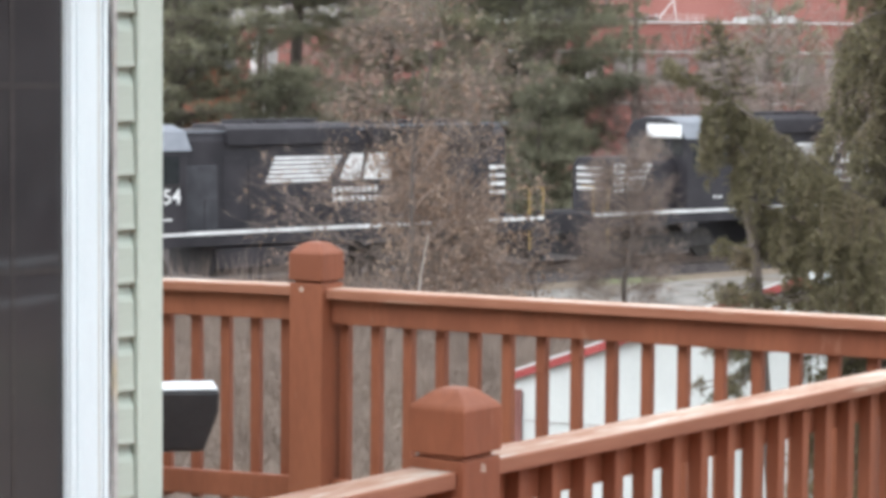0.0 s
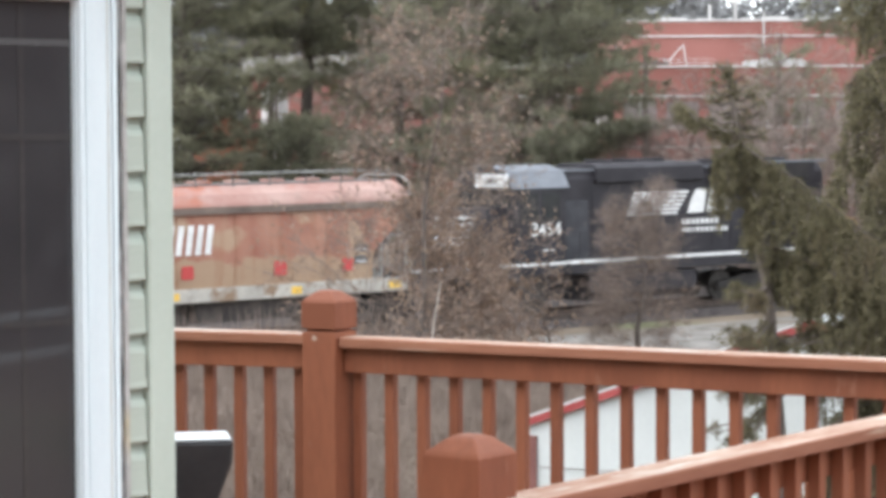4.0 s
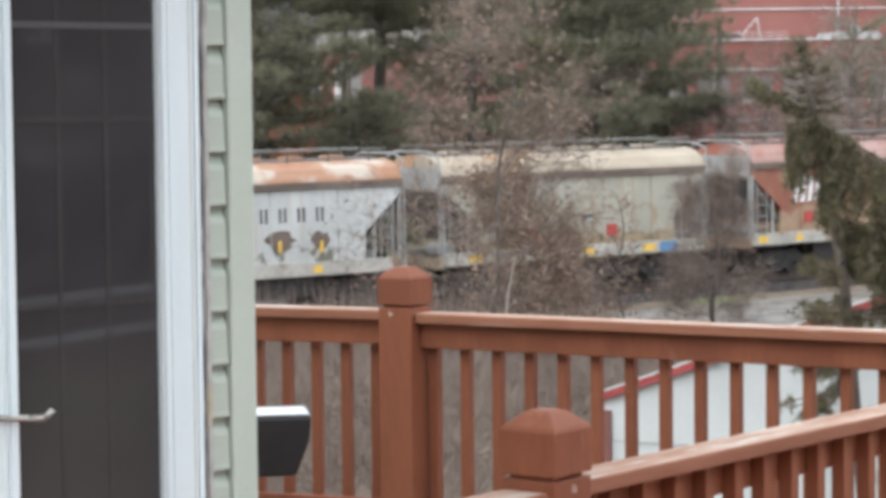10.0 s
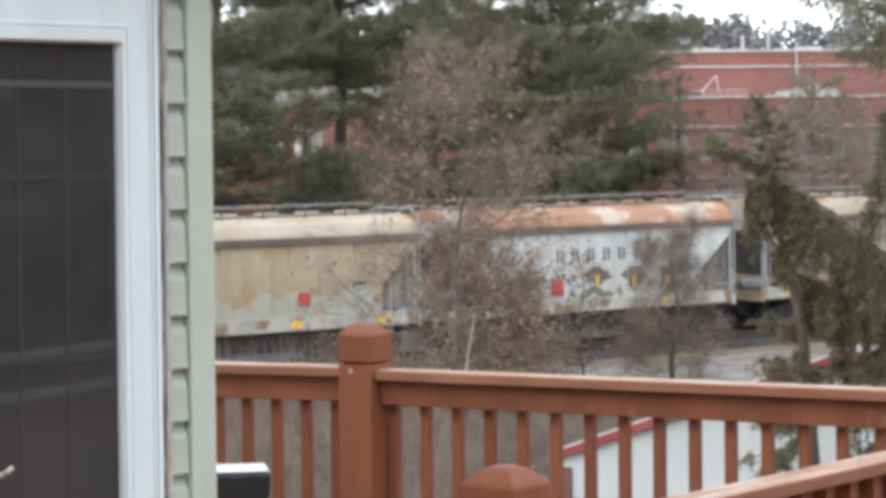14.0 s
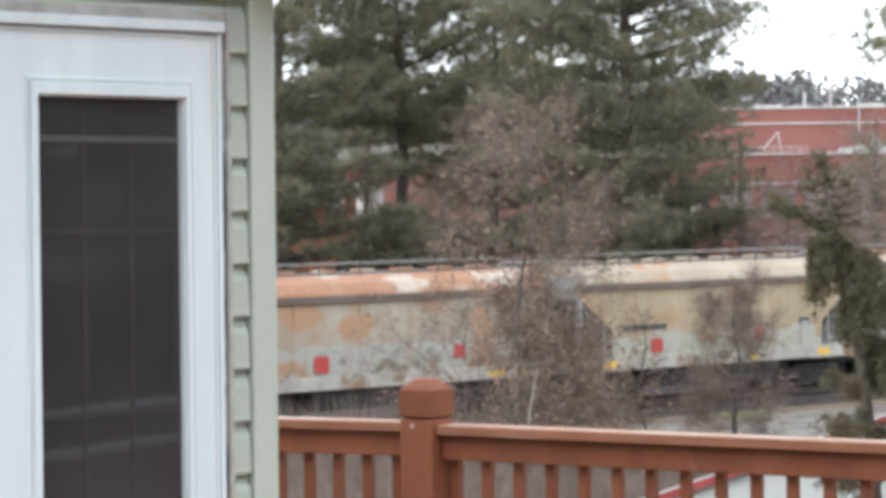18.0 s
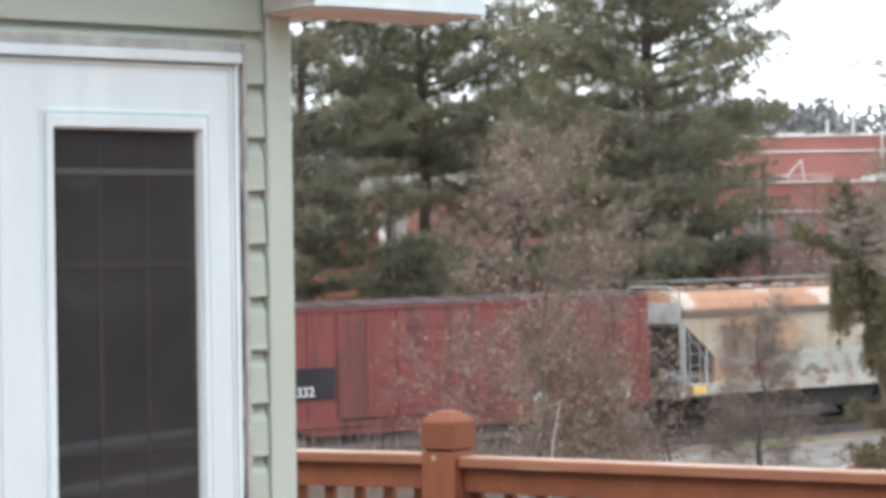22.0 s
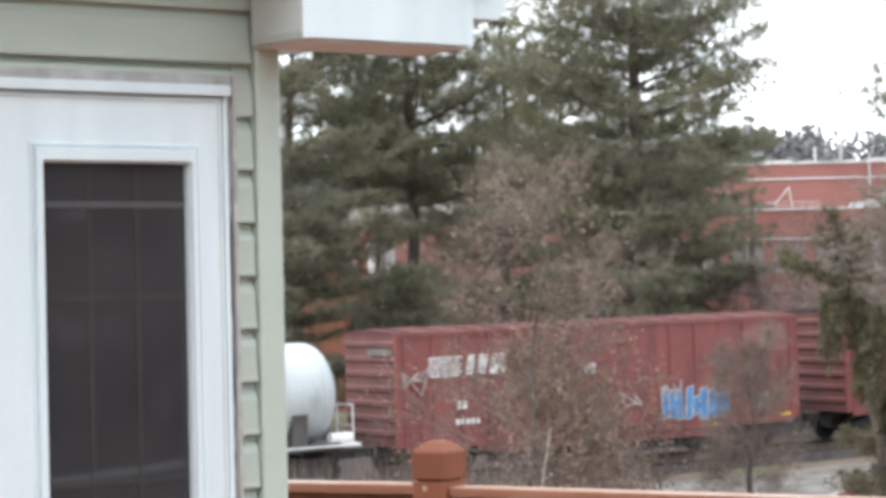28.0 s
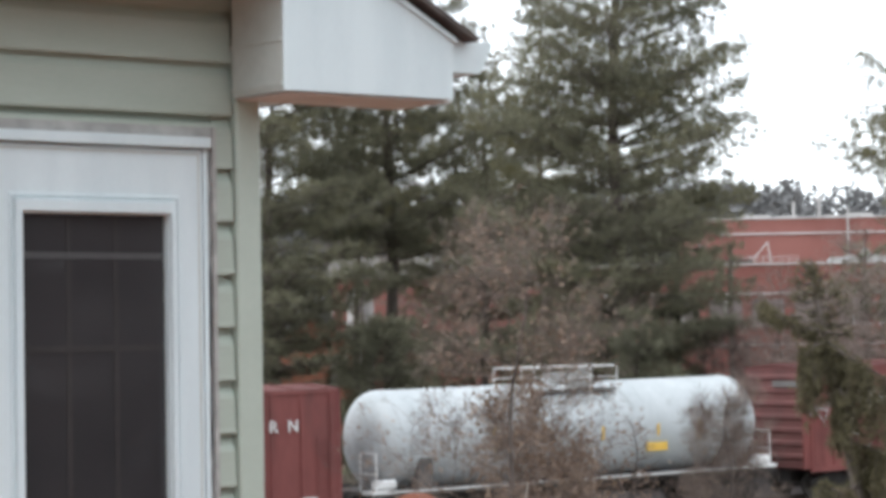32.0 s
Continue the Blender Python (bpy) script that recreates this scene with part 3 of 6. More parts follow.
# railway bed, ties and rails
bed = thing("railway_track", pose(TRACK_X, TRACK_Y, -4.25, 0, -math.degrees(math.atan(0.012)), 35.6), "single railway track on dark ballast", "railway track", kind="structure")
bm = bmesh.new()
# slab runs on past the track, added to darken gaps under cars
slab(bm, [(-3.0, -0.75), (-1.55, -0.20), (1.55, -0.20), (3.0, -0.42), (22.0, -0.22), (22.0, -0.75)], 0, -140, 140)
part("ballast_bed", bm, M["ballast"], bed)
for y in (-0.755, 0.755):
    bm = bmesh.new()
    slab(bm, [(y - 0.075, -0.168), (y + 0.075, -0.168), (y + 0.012, -0.13), (y + 0.012, -0.045), (y + 0.036, -0.035), (y + 0.036, 0.0), (y - 0.036, 0.0), (y - 0.036, -0.035), (y - 0.012, -0.045), (y - 0.012, -0.13)], 0, -140, 140)
    part("rail", bm, M["rail_steel"], bed)
bm = bmesh.new()
box(bm, -0.11, 0.11, -1.3, 1.3, -0.30, -0.170)
first = part("tie", bm, M["tie"], bed, at=pose(-18, 0, 0))
for k in range(1, 110):
    again(first, pose(-18 + 0.52 * k, 0, 0))

# ---- plants ----


def from_arrays(name, verts, faces, material):
    """A mesh of quads from arrays."""
    me = bpy.data.meshes.new(name)
    k = len(faces)
    me.vertices.add(len(verts))
    me.vertices.foreach_set("co", np.asarray(verts, np.float32).ravel())
    me.loops.add(4 * k)
    me.loops.foreach_set("vertex_index", np.asarray(faces, np.int32).ravel())
    me.polygons.add(k)
    me.polygons.foreach_set("loop_start", np.arange(0, 4 * k, 4, dtype=np.int32))
    me.update(calc_edges=True)
    me.materials.append(material)
    return me


def blades(rng, centres, dirs, n, length, width, spread, droop=0.0):
    """Quads that fan out of each centre round its direction: needles, leaves or twigs."""
    c = np.repeat(centres, n, 0)
    d = np.repeat(dirs, n, 0) + rng.normal(0, spread, (len(c), 3))
    d[:, 2] -= droop
    d /= np.linalg.norm(d, axis=1)[:, None] + 1e-9
    L = length * rng.uniform(0.6, 1.2, (len(c), 1))
    s = np.cross(d, rng.normal(0, 1, (len(c), 3)))
    s /= np.linalg.norm(s, axis=1)[:, None] + 1e-9
    w = width * rng.uniform(0.7, 1.3, (len(c), 1)) / 2
    q = np.stack([c - s * w * 0.6, c + d * L * 0.55 - s * w, c + d * L, c + d * L * 0.55 + s * w], 1)
    return q.reshape(-1, 3), np.arange(len(c) * 4).reshape(-1, 4)


def limb_mesh(segments, material, name="limbs", sides=5):
    """Tapered round bars (p, q, r0, r1), joined."""
    p = np.array([s[0] for s in segments], float)
    q = np.array([s[1] for s in segments], float)
    r0 = np.array([s[2] for s in segments], float)[:, None, None]
    r1 = np.array([s[3] for s in segments], float)[:, None, None]
    d = q - p
    d /= np.linalg.norm(d, axis=1)[:, None] + 1e-9
    s = np.cross(d, (0.31, 0.52, 0.79))
    s /= np.linalg.norm(s, axis=1)[:, None] + 1e-9
    t = np.cross(d, s)
    a = np.linspace(0, 2 * np.pi, sides, endpoint=False)
    w = np.cos(a)[None, :, None] * s[:, None] + np.sin(a)[None, :, None] * t[:, None]
    V = np.concatenate([p[:, None] + w * r0, q[:, None] + w * r1], 1).reshape(-1, 3)
    i = np.arange(sides)
    j = (i + 1) % sides
    one = np.stack([i, j, sides + j, sides + i], 1)
    F = (one[None] + (np.arange(len(p)) * 2 * sides)[:, None, None]).reshape(-1, 4)
    return from_arrays(name, V, F, material)


def stem_mesh(segments, material, sides=8):
    """One skin along a chain of pieces (p, q, r0, r1)."""
    pts = [np.array(s[0], float) for s in segments] + [np.array(segments[-1][1], float)]
    rad = [s[2] for s in segments] + [segments[-1][3]]
    a = np.linspace(0, 2 * np.pi, sides, endpoint=False)
    V = np.concatenate([p + np.stack([np.cos(a) * r, np.sin(a) * r, 0 * a], 1) for p, r in zip(pts, rad)])
    i = np.arange(sides)
    one = np.stack([i, (i + 1) % sides, sides + (i + 1) % sides, sides + i], 1)
    F = np.concatenate([one + k * sides for k in range(len(segments))])
    me = from_arrays("trunk", V, F, material)
    for p in me.polygons:
        p.use_smooth = True
    return me


def put(name, me, parent, label="", kind=""):
    ob = new(name, me)
    ob.parent = parent
    return tagged(ob, label, kind=kind)


def pine(x, y, height, label, seed, reach=5.0, first=2.5, step=0.75, lean=0.0, n_tuft=8, full=1.0, airy=0.15):
    """A white pine: whorls of nearly level limbs, with plates of tufted needles and gaps between."""
    rng = np.random.default_rng(seed)
    base = ground_z(x, y)
    t = thing("pine_tree", pose(x, y, base), label, "pine tree", "pine trees")
    segs, cs, ds = [], [], []
    trunk = [np.array((lean * z / height + 0.12 * math.sin(z * 0.5 + seed), 0.10 * math.cos(z * 0.4 + seed), z)) for z in np.linspace(-0.3, height, 14)]
    r0 = 0.013 * height
    for i, (a, b) in enumerate(zip(trunk, trunk[1:])):
        segs.append((a, b, r0 * (1 - i / 14) + 0.02, r0 * (1 - (i + 1) / 14) + 0.02))
    put("trunk", stem_mesh(segs, M["bark"], 9), t)
    segs = []
    z = first
    while z < height - 0.4:
        f = z / height
        prof = min(1.0, 0.62 + 1.5 * f) * (1 - f ** 2.6) ** 0.8
        k = rng.integers(4, 7)
        a0 = rng.uniform(0, 6.28)
        for i in range(k):
            a = a0 + 6.283 * i / k + rng.normal(0, 0.25)
            L = max(0.5, reach * prof * rng.uniform(0.60, 1.20))
            rise = rng.uniform(-0.06, 0.24) + 0.35 * f
            p = np.array((lean * f, 0, z + rng.normal(0, 0.15)))
            u = np.linspace(0, 1, 6)[:, None]
            pts = p + np.concatenate([np.cos(a + 0.15 * u) * L * u, np.sin(a + 0.15 * u) * L * u, L * (rise * u - 0.10 * u + 0.16 * u * u)], 1)
            for j in range(5):
                segs.append((pts[j], pts[j + 1], 0.05 * (1 - j / 5) * L / 4 + 0.012, 0.05 * (0.8 - j / 5) * L / 4 + 0.01))
            # flat fans of side shoots, each with its tufts
            cnt = int(L * 26 * full * (1 - airy * f))
            w = rng.uniform(0.05, 1.04, cnt) ** 0.8
            q = np.stack([np.interp(w, u[:, 0], pts[:, c]) for c in range(3)], 1)
            fan = (0.16 + 0.30 * np.sin(np.pi * np.minimum(w, 1) * 0.85)) * L * rng.uniform(-1, 1, cnt)
            out = np.array((math.cos(a), math.sin(a), 0.0))
            side = np.array((-math.sin(a), math.cos(a), 0.0))
            c = q + fan[:, None] * side + np.abs(fan)[:, None] * 0.5 * out + rng.normal(0, 0.11, (cnt, 3)) + np.array((0, 0, 0.08))
            for j in range(0, cnt, 3):
                segs.append((q[j], c[j], 0.011, 0.006))
            cs.append(c)
            ds.append(0.6 * out + np.sign(fan)[:, None] * 0.35 * side + np.array((0, 0, 0.45)))
        z += step * rng.uniform(0.75, 1.3)
    put("branchwork", limb_mesh(segs, M["bark"], "branchwork", 3), t, "", "stuff")
    v, fcs = blades(rng, np.concatenate(cs), np.concatenate(ds), n_tuft + 3, 0.34, 0.034, 0.62)
    put("crown", from_arrays("crown", v, fcs, M["needles"]), t, "dark green tufted needles")
    return t


def spruce(x, y, height, label, seed, reach=1.7, step=0.42, droop=0.65, bare=0.0):
    """A Norway spruce: arching boughs with hanging curtains of needled twigs."""
    rng = np.random.default_rng(seed)
    base = ground_z(x, y)
    t = thing("spruce_tree", pose(x, y, base), label, "spruce tree", "spruce trees")
    segs = [((0, 0, -0.2), (0, 0, height * 0.5), 0.016 * height, 0.010 * height), ((0, 0, height * 0.5), (0.03, 0, height), 0.010 * height, 0.008)]
    put("trunk", stem_mesh(segs, M["bark"], 8), t)
    segs, cs, ds = [], [], []
    z = 0.7
    while z < height - 0.05:
        f = z / height
        k = rng.integers(3, 6)
        a0 = rng.uniform(0, 6.28)
        for i in range(k):
            a = a0 + 6.283 * i / k + rng.normal(0, 0.3)
            L = max(0.20, reach * (1 - f) ** 0.8 * rng.uniform(0.55, 1.25) * (1 + 0.35 * math.cos(a)))
            p = np.array((0, 0, z))
            pts = [p]
            m = 6
            for j in range(1, m + 1):
                u = j / m
                dz = L * (0.42 * u - (droop + 0.35) * u * u + 0.22 * u ** 3) if f < 0.9 else L * 0.8 * u
                pts.append(p + np.array((math.cos(a) * L * u, math.sin(a) * L * u, dz)))
            for j in range(m):
                segs.append((pts[j], pts[j + 1], 0.016 * (1 - j / m) + 0.006, 0.016 * (1 - (j + 1) / m) + 0.005))
            cnt = int(max(5, L * 30))
            for _ in range(cnt):
                u = rng.uniform(0.12, 1.0)
                j = min(int(u * m), m - 1)
                q = pts[j] + (pts[j + 1] - pts[j]) * (u * m - j)
                hang = rng.uniform(0.08, 0.62) * (0.4 + 0.6 * min(1, L)) if f < 0.88 else 0.02
                side = rng.normal(0, 0.10)
                tip = q + np.array((-math.sin(a) * side, math.cos(a) * side, -hang))
                segs.append((q, tip, 0.005, 0.003))
                for w in np.linspace(0, 1, max(2, int(hang * 22))):
                    cs.append(q + (tip - q) * w)
                    ds.append((0.25 * math.cos(a), 0.25 * math.sin(a), -0.5 if f < 0.88 else 0.3))
        z += step * rng.uniform(0.6, 1.2) * (1 - 0.5 * f)
    put("branchwork", limb_mesh(segs, M["bark"], "branchwork", 3), t, "", "stuff")
    v, fcs = blades(rng, np.array(cs), np.array(ds), 5, 0.095, 0.0200, 0.75)
    put("crown", from_arrays("crown", v, fcs, M["needles_spruce"]), t, "drooping olive green needled boughs")
    return t


def weeping_spruce(x, y, label, seed):
    """A weeping Norway spruce: a thin bent leader, arched limbs, and long curtains of hanging twigs."""
    rng = np.random.default_rng(seed)
    base = ground_z(x, y)
    t = thing("spruce_tree", pose(x, y, 0), label, "spruce tree", "spruce trees")

    def bend(pts, n=14):
        pts = np.array(pts, float)
        u = np.linspace(0, len(pts) - 1, n)
        return np.stack([np.interp(u, np.arange(len(pts)), pts[:, c]) for c in range(3)], 1)
    stem = bend([(0.75, 0, base), (0.45, 0, -2.0), (0.28, 0, 0.0), (0.10, 0, 0.9), (0.0, 0, 1.52), (-0.09, 0, 1.95), (-0.13, 0, 2.32)], 24)
    segs = [(p, q, 0.070 * (1 - i / 24) + 0.008, 0.070 * (1 - (i + 1) / 24) + 0.008) for i, (p, q) in enumerate(zip(stem, stem[1:]))]
    put("trunk", stem_mesh(segs, M["bark"], 8), t)
    # each limb: its bend, and how far its twigs hang at both ends
    limbs = []
    for dy in (-0.25, 0.05, 0.3):
        limbs.append(([(0.0, 0, 1.50), (0.16, dy, 1.36), (0.56, dy * 2, 1.10), (0.98, dy * 2.4, 0.74), (1.5, dy * 2.6, 0.40)], 0.45, 1.25))
        limbs.append(([(-0.02, 0, 1.62), (-0.30, dy * 0.6, 1.62), (-0.64, dy, 1.86)], 0.16, 0.07))
        limbs.append(([(0.02, 0, 1.50), (-0.12, dy * 0.8, 1.46), (-0.24, dy * 1.2, 1.36)], 0.55, 0.75))
        limbs.append(([(0.10, 0, 1.05), (0.16, dy, 0.90), (0.24, dy * 1.6, 0.78)], 0.65, 0.5))
        limbs.append(([(0.22, 0, 0.5), (0.6, dy * 1.5, 0.35), (1.1, dy * 2, 0.1), (1.6, dy * 2, -0.2)], 0.5, 0.8))
        limbs.append(([(0.32, 0, 0.1), (0.12, dy * 1.4, -0.02), (-0.05, dy * 2, 0.06)], 0.22, 0.12))
        limbs.append(([(0.34, 0, -0.25), (0.15, dy * 1.4, -0.42), (-0.12, dy * 2, -0.40)], 0.30, 0.14))
        limbs.append(([(0.36, 0, -0.45), (0.5, dy * 1.4, -0.5), (0.85, dy * 2, -0.42), (1.05, dy * 2, -0.36)], 0.34, 0.22))
        limbs.append(([(0.35, 0, -0.6), (0.10, dy * 1.4, -0.72), (-0.25, dy * 2, -0.78), (-0.38, dy * 2, -0.70)], 0.22, 0.14))
        limbs.append(([(0.40, 0, -0.5), (0.25, dy * 1.4, -0.85), (-0.05, dy * 2, -0.98)], 0.30, 0.18))
        limbs.append(([(0.45, 0, -1.0), (0.1, dy * 1.3, -1.35), (-0.22, dy * 2, -1.42)], 0.16, 0.10))
    for k in range(16):
        z, side = 1.58 + 0.045 * k, (-1) ** k
        x0 = -0.09 * (z - 1.52) / 0.43
        g = 0.07 + 0.42 * (2.32 - z) * rng.uniform(0.8, 1.15)
        limbs.append(([(x0, 0, z), (x0 + 0.5 * g * side, 0.05 * (k % 3 - 1), z - 0.02), (x0 + g * side, 0.09 * (k % 3 - 1), z + 0.06)], 0.05 + 0.08 * (2.3 - z), 0.04))
    limbs.append(([(0.0, 0, 1.5), (-0.09, 0, 1.95), (-0.13, 0, 2.34)], 0.03, 0.02))
    segs, cs, ds, cw, dw = [], [], [], [], []
    for pts, h0, h1 in limbs:
        b = bend(pts)
        L = np.linalg.norm(np.diff(b, axis=0), axis=1).sum()
        segs += [(p, q, 0.016 * (1 - i / 14) + 0.005, 0.016 * (1 - (i + 1) / 14) + 0.005) for i, (p, q) in enumerate(zip(b, b[1:]))]
        wispy = max(h0, h1) < 0.12
        n = int(4 + 10 * L) if wispy else int(7 + (27 if max(h0, h1) > 0.4 else 20) * L)
        # twigs hang in bunches with gaps between
        u = np.clip(np.repeat(rng.uniform(0.05, 1, (n + 3) // 4), 4)[:n] + rng.normal(0, 0.03, n), 0.02, 1)
        q = np.stack([np.interp(u, np.linspace(0, 1, 14), b[:, c]) for c in range(3)], 1)
        hang = (h0 + (h1 - h0) * u) * rng.uniform(0.35, 1.0, n)
        tip = q + np.stack([rng.normal(0, 0.05, n), rng.normal(0, 0.06, n), -hang], 1)
        for j in range(n):
            segs.append((q[j], tip[j], 0.005, 0.003))
            m = max(3, int(hang[j] * 26))
            w = np.linspace(0, 1, m)[:, None]
            (cw if wispy else cs).append(q[j] + (tip[j] - q[j]) * w + rng.normal(0, 0.018, (m, 3)))
            (dw if wispy else ds).append(np.tile((0, 0, -0.55 if hang[j] > 0.2 else 0.15), (m, 1)) + rng.normal(0, 0.25, (m, 3)))
    put("branchwork", limb_mesh(segs, M["bark"], "branchwork", 3), t, "", "stuff")
    v, fcs = blades(rng, np.concatenate(cs), np.concatenate(ds), 9, 0.080, 0.012, 0.7)
    v2, f2 = blades(rng, np.concatenate(cw), np.concatenate(dw), 5, 0.070, 0.010, 0.8)
    v, fcs = np.concatenate([v, v2]), np.concatenate([fcs, f2 + len(v)])
    put("crown", from_arrays("crown", v, fcs, M["needles_spruce"]), t, "olive needles hanging in long curtains")
    return t


def branching(rng, p, d, L, r, depth, segs, tips, spread=0.6, up=0.25, kids=(2, 4)):
    """Grows a bough in bent pieces and forks it."""
    p = np.array(p, float)
    d = np.array(d, float)
    m = 3
    nodes = []
    for j in range(m):
        d = d + rng.normal(0, 0.13, 3)
        d[2] += up * 0.12
        d /= np.linalg.norm(d)
        q = p + d * L / m
        segs.append((p, q, r * (1 - 0.25 * j / m), r * (1 - 0.25 * (j + 1) / m)))
        p = q
        nodes.append((q, d.copy()))
    tips.append((p, d.copy(), depth))
    if depth == 0:
        return
    for q, dd in nodes[0 if depth > 1 else 1:]:
        for _ in range(rng.integers(kids[0], kids[1])):
            nd = dd + rng.normal(0, spread, 3)
            nd[2] += up * 0.4
            nd /= np.linalg.norm(nd)
            branching(rng, q, nd, L * rng.uniform(0.5, 0.72), r * 0.55, depth - 1, segs, tips, spread, up, kids)


def leafy_tree(name, x, y, label, category, seed, height, levels, leaves, mat, first=0.1, spread_x=0.30, leaf=0.10, group="", twig=M["twig"], bough=0.42, fork=0.006, fuzz=0, lean=0.0, wide=0.75, gap=0.022, stout=1.0):
    """A small tree with a straight stem, many side boughs and clinging dry leaves."""
    rng = np.random.default_rng(seed)
    base = ground_z(x, y)
    t = thing(name, pose(x, y, base), label, category, group)
    segs = []
    stem = [np.array((lean * k / 10 + 0.10 * math.sin(k * 1.1 + seed), 0.08 * math.cos(k * 0.9), height * k / 10 - (0.2 if k == 0 else 0))) for k in range(11)]
    for k in range(10):
        segs.append((stem[k], stem[k + 1], stout * 0.0085 * height * (1 - k / 10) + 0.010, stout * 0.0085 * height * (1 - (k + 1) / 10) + 0.008))
    put("trunk", stem_mesh(segs, M["bark"], 7), t)
    segs, tips = [], []
    z = first * height
    while z < height * 0.97:
        f = z / height
        L = height * bough * (1 - wide * f) * (0.45 + 0.55 * min(1, f / 0.3)) * rng.uniform(0.6, 1.1)
        k = min(int(f * 10), 9)
        q = stem[k] + (stem[k + 1] - stem[k]) * (f * 10 - k)
        a = rng.uniform(0, 6.283)
        branching(rng, q, (math.cos(a), math.sin(a), rng.uniform(0.1, 0.6)), L * 0.62, 0.004 + fork * (1 + L), levels, segs, tips, 0.55, 0.22)
        z += height * gap * rng.uniform(0.6, 1.4)
    put("branchwork", limb_mesh(segs, twig, "branchwork", 3), t, "fine bare grey twigs", "stuff")
    pts = np.array([p for p, d, k in tips])
    if fuzz:
        pick = rng.integers(0, len(pts), fuzz)
        v, fcs = blades(rng, pts[pick], np.array([d for p, d, k in tips])[pick], 3, 0.42, 0.0075, 0.55)
        put("twigwork", from_arrays("twigwork", v, fcs, twig), t, "fine bare twiglets", "stuff")
    if leaves:
        pick = rng.integers(0, len(pts), leaves)
        c = pts[pick] + rng.normal(0, 0.14, (leaves, 3))
        dirs = np.tile((0, 0, -0.5), (leaves, 1))
        v, fcs = blades(rng, c, dirs, 2, leaf, leaf * 0.55, 0.8)
        put("foliage", from_arrays("foliage", v, fcs, mat), t, "withered brown leaves still clinging", "stuff")
    return t


# big pines beyond the track
pine(3.2, 97.0, 29.5, "tall dark green white pine beyond the railway", 4, reach=5.3, first=1.6, step=0.62, full=1.35, airy=0.2)
pine(-6.4, 103.0, 25.0, "tall white pine with open crown beyond the railway", 9, reach=5.0, first=9.7, step=0.74, full=1.35, airy=0.25)
pine(-11.0, 98.0, 21.0, "broad white pine with low dark boughs", 12, reach=5.0, first=1.6, step=0.78, full=0.95, airy=-0.4)
pine(-2.4, 108.0, 18.5, "smaller white pine between two taller ones", 21, reach=4.4, first=1.5, full=1.0)
pine(16.9, 92.0, 20.0, "white pine reaching in at the clearing's edge", 33, reach=5.4, first=9.5, full=1.0)
pine(3.7, 91.0, 6.8, "young bushy pine beside the track", 41, reach=1.7, first=1.0, step=0.5)
pine(-12.6, 92.0, 6.2, "low young pine in front of a brick house", 47, reach=1.9, first=0.6, step=0.5)
pine(-16.2, 103.0, 22.0, "white pine at the wood's edge", 52, reach=4.6, first=2.2, step=0.85, full=0.8, airy=0.1)
pine(-8.6, 113.0, 17.0, "white pine behind the front row", 71, reach=4.4, first=11.0, full=0.9)
pine(-6.2, 96.0, 7.2, "young pine under the taller ones", 73, reach=2.2, first=0.6, step=0.5)
pine(0.2, 116.0, 23.0, "white pine behind the tallest one", 72, reach=4.4, first=9.0, full=0.6, airy=0.6)

pine(14.2, 104.0, 10.5, "grey-green pine before the brick factory", 57, reach=3.2, first=1.5, full=0.6)

leafy_tree("beech_tree", -1.05, 55.0, "slender beech with withered brown leaves before the railway", "tree", 5, 8.5, 2, 2000, M["leaf_brown"], first=0.14, leaf=0.10, bough=0.56, group="bare trees", fork=0.0030, fuzz=3600, lean=0.80, wide=0.62, twig=M["beech_twig"], gap=0.030)
leafy_tree("beech_tree", -0.2, 57.5, "low brown-leaved beech sapling before the railway", "tree", 15, 4.7, 2, 6500, M["leaf_brown"], first=0.08, leaf=0.095, bough=0.74, group="bare trees", fork=0.0030, fuzz=900, twig=M["beech_twig"], gap=0.030)
leafy_tree("bare_sapling", 4.65, 60.0, "bare many-twigged sapling beside the gravel road", "tree", 8, 4.6, 2, 1500, M["leaf_brown"], first=0.16, leaf=0.055, bough=0.36, group="bare trees", fork=0.004, fuzz=3600, wide=0.55, twig=M["beech_twig"], gap=0.024, stout=2.2)
leafy_tree("bare_sapling", 2.2, 58.0, "thin bare sapling beside the gravel road", "tree", 18, 4.2, 1, 200, M["leaf_brown"], first=0.25, leaf=0.09, bough=0.35, group="bare trees")
leafy_tree("bare_tree", 9.2, 92.0, "bare brown tree before the brick factory", "tree", 28, 8.5, 2, 0, M["leaf_brown"], first=0.1, bough=0.45, group="bare trees")
leafy_tree("bare_tree", 12.6, 86.0, "bare brown tree before the brick factory", "tree", 29, 8.0, 2, 0, M["leaf_brown"], first=0.1, bough=0.5, group="bare trees")
for x, h, sd in ((-9.6, 16.0, 31), (-1.6, 17.0, 32)):
    leafy_tree("bare_tree", x, 130.0, "tall bare grey tree behind the pines", "tree", sd, h, 2, 0, M["leaf_brown"], first=0.5, bough=0.40, group="bare trees", fuzz=6000)
leafy_tree("bare_tree", -5.6, 126.0, "tall bare grey tree between the pines", "tree", 30, 15.0, 2, 0, M["leaf_brown"], first=0.2, bough=0.42, group="bare trees", fuzz=5000)
